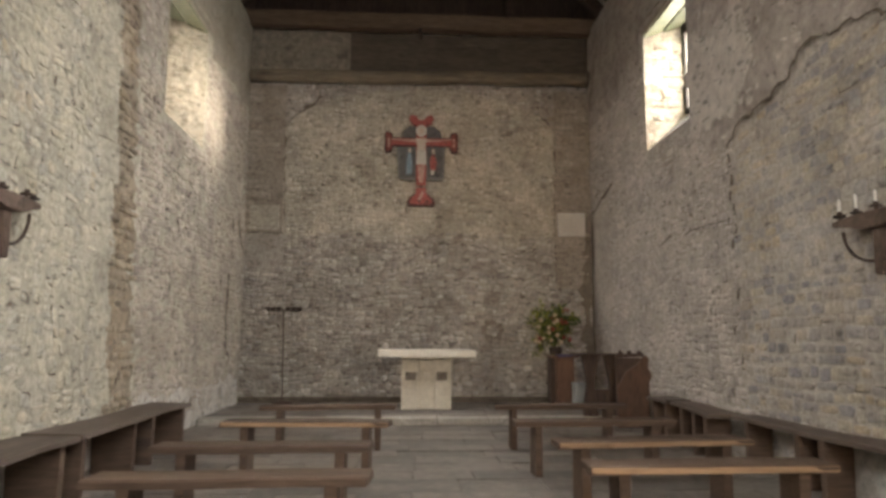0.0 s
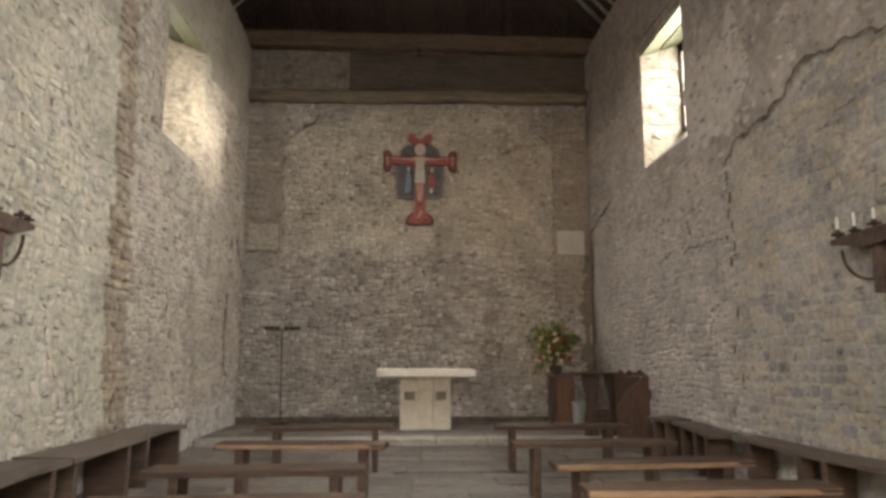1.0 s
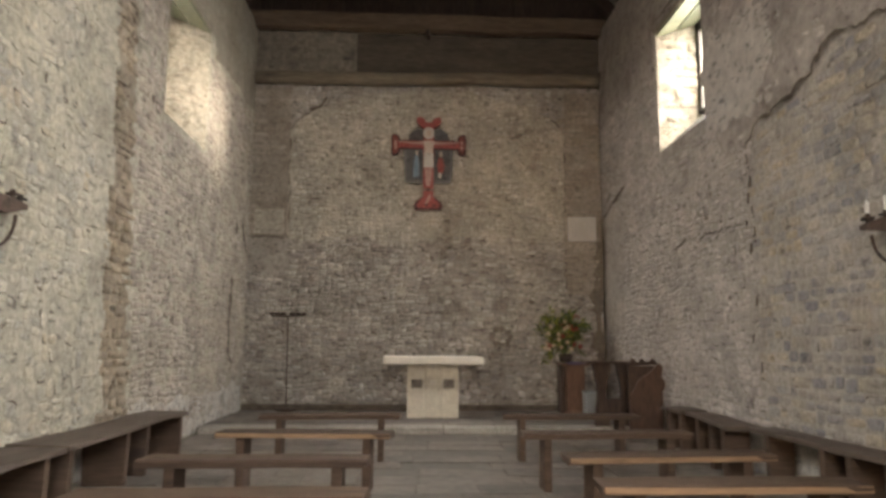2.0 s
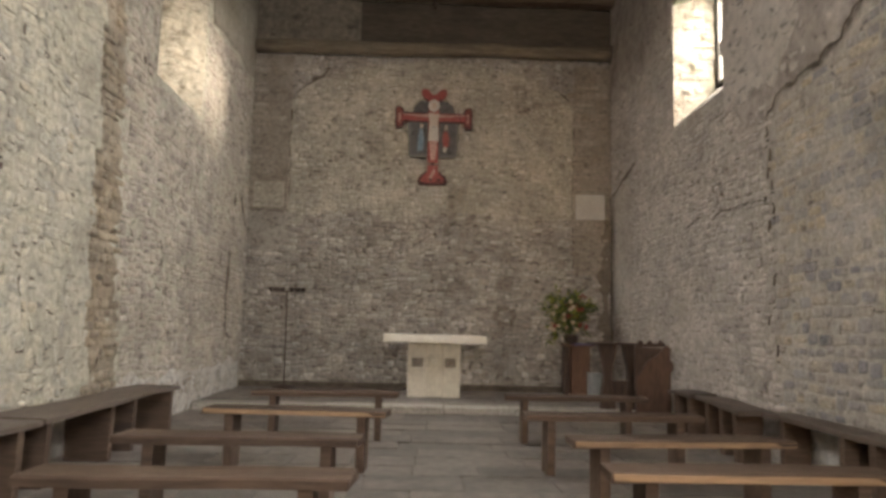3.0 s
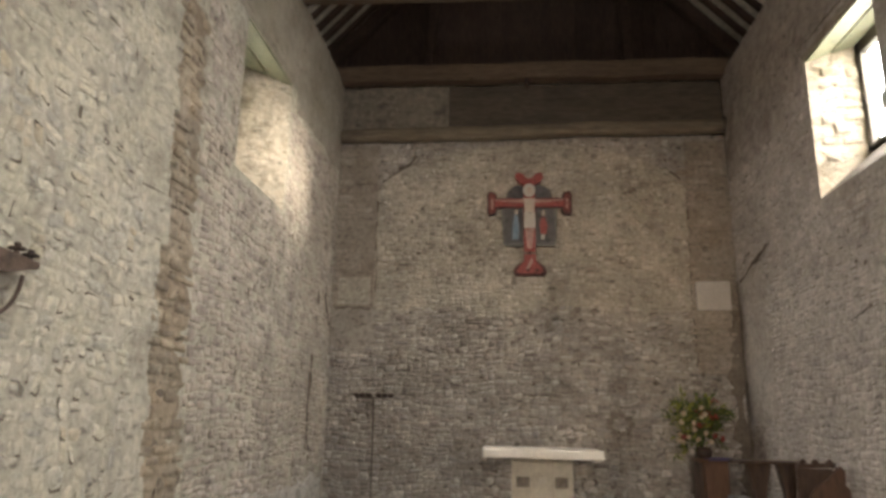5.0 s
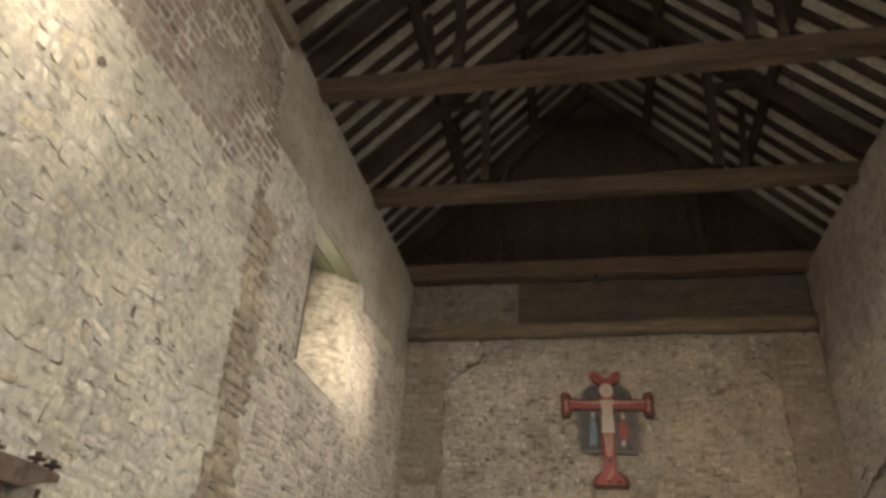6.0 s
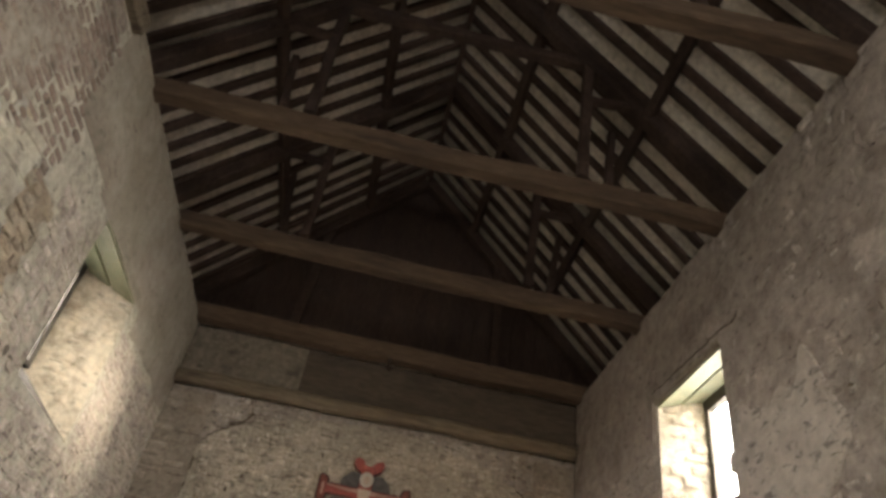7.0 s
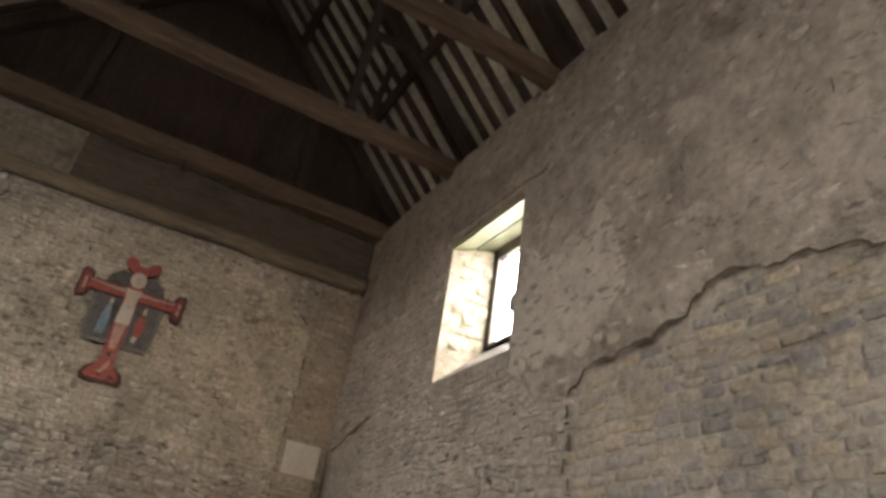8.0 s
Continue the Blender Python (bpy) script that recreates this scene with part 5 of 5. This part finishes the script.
for s in (-1, 1):
    part("end_cap", plate([(s * 0.54, 4.86), (s * 0.58, 4.79), (s * 0.68, 4.77), (s * 0.71, 4.85), (s * 0.7, 4.99), (s * 0.71, 5.12), (s * 0.68, 5.2), (s * 0.58, 5.18), (s * 0.54, 5.12)], Y0, Y1 - 0.002), M["cross_edge"], cross, "dark flared end with red rim")
    part("cap_face", plate([(s * 0.57, 4.87), (s * 0.6, 4.82), (s * 0.67, 4.8), (s * 0.675, 4.99), (s * 0.67, 5.17), (s * 0.6, 5.15), (s * 0.57, 5.11)], Y0 - 0.012, Y0 + 0.01), M["red_dark"], cross)
    part("cap_mark", plate([(s * 0.6, 4.9), (s * 0.635, 4.88), (s * 0.645, 5.05), (s * 0.605, 5.07)], Y0 - 0.02, Y0 + 0.01), M["pale_red"], cross)
    part("pale_band", plate([(s * 0.06, 4.985), (s * 0.3, 5.0), (s * 0.56, 5.03), (s * 0.57, 5.052), (s * 0.3, 5.035), (s * 0.06, 5.05)], Y0 - 0.03, Y0), M["pale_red"], cross, "faded pink band along the arm")
    horn = [(s * 0.0, 5.27), (s * 0.09, 5.3), (s * 0.19, 5.36), (s * 0.235, 5.44), (s * 0.225, 5.51), (s * 0.17, 5.53), (s * 0.1, 5.5), (s * 0.05, 5.43), (s * 0.0, 5.42)]
    part("finial", plate(horn, Y0 - 0.02, Y1 - 0.01), M["red"], cross, "red curled finial")
foot = [(-0.09, 4.02), (-0.12, 3.95), (-0.19, 3.88), (-0.215, 3.82), (-0.18, 3.78), (0.18, 3.78), (0.215, 3.82), (0.19, 3.88), (0.12, 3.95), (0.09, 4.02)]
part("foot", plate(foot, Y0 - 0.022, Y1 - 0.012), M["red"], cross, "red flared foot")
disc = [(0.105 * math.cos(2 * math.pi * k / 20), 5.21 + 0.115 * math.sin(2 * math.pi * k / 20)) for k in range(20)]
part("pale_disc", plate(disc, Y0 - 0.035, Y0), M["white"], cross, "pale round disc")
inner_disc = [(0.05 * math.cos(2 * math.pi * k / 12), 5.2 + 0.065 * math.sin(2 * math.pi * k / 12)) for k in range(12)]
part("disc_middle", plate(inner_disc, Y0 - 0.042, Y0), M["pale"], cross)
part("pale_panel", plate([(-0.075, 4.8), (0.075, 4.8), (0.085, 4.93), (0.1, 5.06), (-0.1, 5.06), (-0.085, 4.93)], Y0 - 0.035, Y0), M["pale"], cross)
part("white_panel", plate([(-0.095, 4.55), (0.095, 4.55), (0.085, 4.82), (-0.085, 4.82)], Y0 - 0.042, Y0), M["white"], cross)
part("pale_panel", plate([(-0.045, 4.2), (0.045, 4.2), (0.07, 4.55), (-0.07, 4.55)], Y0 - 0.034, Y0), M["pale_red"], cross)
for x, z, r0 in ((0.0, 4.12, 0.03), (-0.03, 3.84, 0.035), (0.11, 3.83, 0.03)):
    blot = [(x + r0 * math.cos(k) * (1.3 if k % 2 else 0.8), z + r0 * math.sin(k)) for k in range(6)]
    part("worn_mark", plate(blot, Y0 - 0.026, Y0), M["cross_edge"], cross)
part("dark_mark", plate([(-0.1, 4.1), (0.1, 4.1), (0.1, 4.14), (-0.1, 4.15)], Y0 - 0.018, Y0), M["brown_paint"], cross)
part("pale_mark", plate([(-0.07, 3.86), (-0.02, 3.85), (0.05, 3.97), (0.04, 4.06), (0.0, 4.0)], Y0 - 0.03, Y0), M["pale_red"], cross)
part("blue_shape", plate([(-0.29, 4.36), (-0.18, 4.36), (-0.17, 4.6), (-0.2, 4.78), (-0.25, 4.8), (-0.28, 4.62)], Y0 - 0.004, Y0 + 0.02), M["blue"], cross)
part("pale_mark", plate([(-0.25, 4.8), (-0.2, 4.79), (-0.19, 4.86), (-0.24, 4.87)], Y0 - 0.004, Y0 + 0.02), M["pale"], cross)
part("red_shape", plate([(0.18, 4.46), (0.27, 4.44), (0.3, 4.58), (0.26, 4.74), (0.2, 4.75), (0.16, 4.62)], Y0 - 0.004, Y0 + 0.02), M["red"], cross)
part("pale_mark", plate([(0.2, 4.77), (0.26, 4.77), (0.25, 4.86), (0.21, 4.86)], Y0 - 0.004, Y0 + 0.02), M["pale"], cross)
part("pale_mark", plate([(0.18, 4.36), (0.24, 4.36), (0.25, 4.44), (0.19, 4.45)], Y0 - 0.004, Y0 + 0.02), M["white"], cross)

# ---- loose benches


def bench(pale, label):
    """Plank seat on two slab legs, 1.5 m long."""
    b = thing("bench", label, "bench", "loose benches in two rows")
    seat = bmesh.new()
    n = 14
    top = []
    for k in range(n + 1):
        s = k / n
        x = -0.76 + 1.52 * s
        wv = 0.012 * noise.noise(Vector((x * 2, pale, 0)))
        for j, (y, z) in enumerate(((-0.14, 0.452), (-0.142, 0.492), (-0.13, 0.502), (0.13, 0.502), (0.142, 0.492), (0.14, 0.452))):
            top.append(seat.verts.new((x + 0.02 * (j - 2.5) * (k in (0, n)) * 0.3, y + wv, z + 0.004 * math.sin(x * 3 + pale))))
    for k in range(n):
        for j in range(6):
            seat.faces.new((top[6 * k + j], top[6 * k + (j + 1) % 6], top[6 * k + 6 + (j + 1) % 6], top[6 * k + 6 + j]))
    seat.faces.new(top[:6]), seat.faces.new(top[-6:])
    part("seat", seat, M["bench"], b)
    # paler strip along the front edge only
    if pale:
        edge_bar = timber((-0.755, -0.14, 0.476), (0.755, -0.14, 0.476), 0.012, 0.036, wobble=0.006, steps=14)
        part("worn_edge", edge_bar, M["bench_pale"], b, "pale front edge")
    for s in (-1, 1):
        part("leg", block(s * 0.55 - 0.035, -0.115, 0.0, s * 0.55 + 0.035, 0.115, 0.455, 0.006, wear=0.004), M["bench"], b)
    return b


dark = bench(0, "low brown wooden plank bench on slab legs")
dark.matrix_basis = pose(-1.23, 4.62, 0, 0, 0, 0)
pale = bench(1, "low wooden plank bench with a pale front edge")
pale.matrix_basis = pose(-1.17, 7.16, 0, 0, 0, -4)
for x, y, a, which in ((-1.28, 5.74, -1.5, dark), (-1.13, 8.68, 1, dark), (1.58, 4.9, 0, pale), (1.6, 5.92, 4, pale), (1.5, 7.16, 1, dark), (1.53, 8.7, -2, dark)):
    copy_thing(which, pose(x, y, 0, 0, 0, a))


def wall_bench(side, y0, y1, legs, label, inner=(2.74, 2.74), outer=3.22):
    """A long plank on upright slabs against a side wall."""
    b = thing("wall_bench", label, "bench", "benches along the walls")
    xa, xb = (inner[0] + outer) / 2, (inner[1] + outer + inner[1] - inner[0]) / 2
    wide = outer - inner[0]
    part("seat", timber((side * xa, y0, 0.487), (side * xb, y1, 0.487), wide, 0.045, wobble=0.024, steps=16), M["bench_side"], b)
    for y in legs:
        bm = bmesh.new()
        c = xa + (xb - xa) * (y - y0) / (y1 - y0)
        v = [bm.verts.new((side * x, y + dy, z)) for dy in (0, 0.075) for x, z in ((c - wide * 0.4, 0.465), (c + wide * 0.42, 0.465), (c + wide * 0.38, 0.0), (c - wide * 0.38, 0.0))]
        for q in ((0, 1, 2, 3), (4, 5, 6, 7), (0, 1, 5, 4), (1, 2, 6, 5), (2, 3, 7, 6), (3, 0, 4, 7)):
            bm.faces.new([v[i] for i in q])
        part("leg", bm, M["bench"], b)
    return b


wall_bench(-1, 6.2, 8.9, (6.3, 7.33, 7.8, 8.75), "long dull brown plank bench against the pale wall")
wall_bench(-1, 3.9, 6.16, (4.05, 5.1, 5.95), "long dull brown plank bench against the pale wall")
wall_bench(-1, 1.3, 3.85, (1.45, 2.6, 3.65), "long dull brown plank bench against the pale wall")
wall_bench(1, 9.1, 9.8, (9.2, 9.6), "short dark plank bench beside the cracked wall", (2.95, 2.95), 3.27)
wall_bench(1, 7.55, 8.98, (7.75, 8.15, 8.62), "dark plank bench set askew on slab legs beside the cracked wall", (2.79, 2.96), 3.12)
wall_bench(1, 4.9, 7.5, (5.15, 6.0, 6.35, 7.2), "long dark plank bench beside the cracked wall", (2.98, 2.98), 3.28)
wall_bench(1, 2.2, 4.85, (2.4, 3.4, 4.6), "long dark plank bench beside the cracked wall", (2.98, 2.98), 3.28)

# ---- corner by the altar: flowers on a pedestal, a desk, a box, a candle stand
ped = thing("pedestal", "red brown wooden pedestal with a purple cloth on top", "pedestal")
part("column", block(2.4, 12.75, 0.14, 2.72, 13.07, 0.93, 0.012), M["pedestal"], ped)
# the pedestal's dark side, a strip of its own darker than the column
part("side_panel", block(2.3, 12.8, 0.12, 2.385, 13.05, 0.93, 0.01), M["desk"], ped)
part("base", block(2.36, 12.7, 0.1, 2.76, 13.12, 0.16, 0.012), M["pedestal"], ped)
part("top", block(2.3, 12.66, 0.93, 2.78, 13.14, 0.965, 0.01), M["pedestal"], ped)
cl = block(2.42, 12.63, 0.955, 2.84, 13.1, 0.985, 0.012, wear=0.012)
cloth = part("altar_cloth", cl, M["cloth"])
tagged(cloth, "folded purple cloth on the pedestal", "cloth")


def flowers(at):
    f = thing("flower_arrangement", "loose bunch of cream, orange and dark red flowers with green leaves", "flowers")
    r = random.Random(5)
    part("vase", lathe([(0.08, 0.0), (0.11, 0.03), (0.12, 0.1), (0.09, 0.14)], at), M["iron"], f, smooth=True)
    c = Vector(at) + Vector((-0.06, 0, 0.42))
    stems = bmesh.new()
    groups = {k: ([], []) for k in ("leaf", "leaf_pale", "bloom", "bloom_red")}

    def blade(key, p, d, length, width):
        v, fc = groups[key]
        d = d.normalized()
        s = d.orthogonal().normalized()
        s.rotate(Matrix.Rotation(r.uniform(0, 6.3), 3, d))
        up = d.cross(s)
        n = len(v)
        v += [p, p + d * length * 0.4 + s * width + up * 0.01, p + d * length * 0.45 + up * width * 0.35, p + d * length * 0.4 - s * width + up * 0.01, p + d * length - up * length * 0.12]
        fc += [(n, n + 1, n + 2), (n, n + 2, n + 3), (n + 1, n + 4, n + 2), (n + 2, n + 4, n + 3)]

    for k in range(58):
        d = Vector((r.gauss(0, 0.6), r.gauss(0, 0.45), r.gauss(0.28, 0.66))).normalized()
        tip = c + Vector((d.x * 0.46, d.y * 0.36, d.z * 0.5)) * r.uniform(0.65, 1.08)
        tube([Vector(at) + Vector((0, 0, 0.12)), c.lerp(tip, 0.3), tip], 0.005, 4, stems)
        for q in range(15):
            p = c.lerp(tip, r.uniform(0.3, 1.05)) + Vector([r.gauss(0, 0.035) for _ in range(3)])
            blade("leaf_pale" if r.random() < 0.22 + 0.3 * (tip.x < c.x) else "leaf", p, d + Vector([r.gauss(0, 0.7) for _ in range(3)]), r.uniform(0.06, 0.15), r.uniform(0.01, 0.026))
    for k in range(20):
        d = Vector((r.uniform(-0.36, 0.24), r.uniform(-0.4, -0.2), r.uniform(-0.22, 0.3)))
        p = c + d
        key = "bloom" if k % 4 else "bloom_red"
        for q in range(26):
            dd = Vector((r.gauss(0, 1), r.gauss(-0.4, 1), r.gauss(0.2, 1)))
            blade(key, p, dd, r.uniform(0.036, 0.052), r.uniform(0.015, 0.023))
    for k in range(9):
        p = c + Vector((r.uniform(0.0, 0.3), r.uniform(-0.3, 0.1), r.uniform(-0.05, 0.5)))
        for q in range(14):
            blade("bloom_red", p + Vector([r.gauss(0, 0.02) for _ in range(3)]), Vector([r.gauss(0, 1) for _ in range(3)]), 0.04, 0.014)
    part("stems", stems, M["leaf"], f)
    for key, name in (("leaf", "leaves"), ("leaf_pale", "pale_leaves"), ("bloom", "blooms"), ("bloom_red", "dark_blooms")):
        tagged(from_lists(name, [tuple(q) for q in groups[key][0]], groups[key][1], M[key], f), kind="stuff")


flowers((2.4, 12.8, 0.985))

box_thing = thing("grey_box", "pale grey box on the floor beside the pedestal", "box")
part("body", block(2.57, 12.1, 0.1, 2.77, 12.36, 0.5, 0.015, wear=0.006), M["tin"], box_thing)
part("lid", block(2.56, 12.09, 0.5, 2.78, 12.37, 0.53, 0.01), M["tin"], box_thing)

desk = thing("prayer_desk", "dark stained oak prayer desk with shaped ends and a knobbed post", "desk")
end_panel = [(2.74, 0.02), (3.2, 0.02), (3.2, 0.66), (3.235, 0.7), (3.235, 0.79), (3.19, 0.84), (3.2, 0.98), (3.16, 1.03), (3.1, 0.98), (3.03, 0.9), (2.96, 0.86), (2.88, 0.8), (2.83, 0.72), (2.78, 0.64), (2.74, 0.58)]
part("end_panel", plate(end_panel, 10.36, 10.42), M["end_wood"], desk, "red brown shaped end panel")
part("back_panel", block(2.79, 10.58, 0.02, 3.17, 10.63, 0.99, 0.012), M["desk"], desk)
part("seat_board", block(2.79, 10.42, 0.44, 3.17, 10.58, 0.475, 0.008), M["desk"], desk)
part("top_rail", timber((2.8, 10.6, 1.01), (3.2, 10.6, 1.03), 0.07, 0.05, wobble=0.012, steps=6), M["desk"], desk)
for x in (2.87, 3.0, 3.15):
    part("finial", lathe([(0.03, 0), (0.042, 0.025), (0.026, 0.05), (0.008, 0.065)], (x, 10.6, 1.03), 10), M["desk"], desk, smooth=True)

table = thing("credence_table", "dark oak side table with a thin top on flaring shaped legs", "table")
part("tabletop", block(2.3, 10.95, 1.005, 3.02, 11.35, 1.04, 0.008), M["desk"], table)
for x, wide in ((2.56, 0.11), (2.9, 0.1)):
    shape = []
    for k in range(13):
        z = k / 12
        shape.append((z, wide * (0.95 - 1.15 * z + 1.35 * z ** 2.6 + 0.12 * math.sin(z * 9))))
    leg_outline = [(x - w, 0.1 + 0.905 * z) for z, w in shape] + [(x + w, 0.1 + 0.905 * z) for z, w in reversed(shape)]
    part("leg", plate(leg_outline, 11.08, 11.2), M["desk"], table)
part("stretcher", block(2.56, 11.1, 0.2, 2.9, 11.17, 0.5, 0.01), M["desk"], table)

stand = thing("candle_stand", "tall thin dark iron candle stand", "candle stand")
part("pole", tube([(-2.46, 13.28, 0.12), (-2.47, 13.28, 0.9), (-2.48, 13.28, 1.75)], 0.012), M["iron"], stand)
part("cross_bar", tube([(-2.78, 13.28, 1.76), (-2.48, 13.28, 1.75), (-2.18, 13.28, 1.77)], 0.012), M["iron"], stand)
part("foot", lathe([(0.19, 0), (0.17, 0.03), (0.03, 0.06)], (-2.46, 13.26, 0.1)), M["iron"], stand)
for x in (-2.76, -2.66, -2.56, -2.4, -2.3, -2.2):
    part("cup", lathe([(0.012, 0), (0.05, 0.02), (0.055, 0.045), (0.02, 0.06)], (x, 13.28, 1.765), 10), M["iron"], stand)


def side_plate(outline, x0, x1, bm=None):
    """A board cut to an outline in y and z, between two distances from the wall."""
    bm = bm or bmesh.new()
    a = [bm.verts.new((x0, y, z)) for y, z in outline]
    b = [bm.verts.new((x1, y, z)) for y, z in outline]
    bm.faces.new(a), bm.faces.new(b[::-1])
    for k in range(len(a)):
        j = (k + 1) % len(a)
        bm.faces.new((a[k], b[k], b[j], a[j]))
    bmesh.ops.bevel(bm, geom=bm.edges[:], offset=0.008, segments=1, affect="EDGES")
    return bm


def wall_sconce(side, y, top, half, cups, candles, label):
    """A tapered timber bracket on a wall post with iron pricket cups and curved stays."""
    s = thing("wall_sconce", label, "sconce", "sconces on the walls", m=pose(0, y, top))
    part("wall_post", block(min(side * 3.16, side * 3.29), -0.05, -0.47, max(side * 3.16, side * 3.29), 0.05, -0.1, 0.012, wear=0.008), M["sconce"], s)
    arm = [(-half, 0.0), (-half, -0.075), (-half * 0.55, -0.085), (-0.1, -0.12), (0.1, -0.125), (half * 0.55, -0.085), (half, -0.05), (half, -0.01), (half * 0.4, 0.005), (-half * 0.4, 0.005)]
    part("bracket_arm", side_plate(arm, side * 3.12, side * 3.24), M["sconce"], s)
    part("end_block", block(min(side * 3.11, side * 3.25), -half - 0.01, -0.09, max(side * 3.11, side * 3.25), -half + 0.07, 0.012, 0.01), M["iron"], s)
    for k in ((-1, 1) if candles else (1,)):
        rise = [radians(q) for q in range(0, 91, 10)]
        part("stay", tube([(side * 3.17, k * (0.05 + (half - 0.12) * math.sin(a)), -0.1 - 0.26 * math.cos(a)) for a in rise], 0.013, 6), M["iron"], s)
    for k, dy in enumerate(cups):
        cup = part("cup", lathe([(0.014, 0), (0.014, 0.018), (0.045, 0.024), (0.048, 0.034), (0.018, 0.04), (0.018, 0.062)], (side * (3.13 if k % 2 else 3.17), dy, 0.0), 10), M["iron"], s)
        if candles:
            tall = 0.085 + 0.012 * (k % 3)
            part("candle", lathe([(0.0115, 0), (0.0115, tall), (0.004, tall + 0.01)], (side * (3.13 if k % 2 else 3.17), dy, 0.055), 8), M["wax"], cup, "thin white candle")
    return s


wall_sconce(-1, 5.7, 2.285, 0.36, (0.33, 0.16, -0.09, -0.3), False, "dark timber wall sconce with empty iron cups")
wall_sconce(1, 5.42, 2.19, 0.46, (0.43, 0.36, 0.22, -0.06, -0.25, -0.42), True, "dark timber wall sconce with thin white candles")
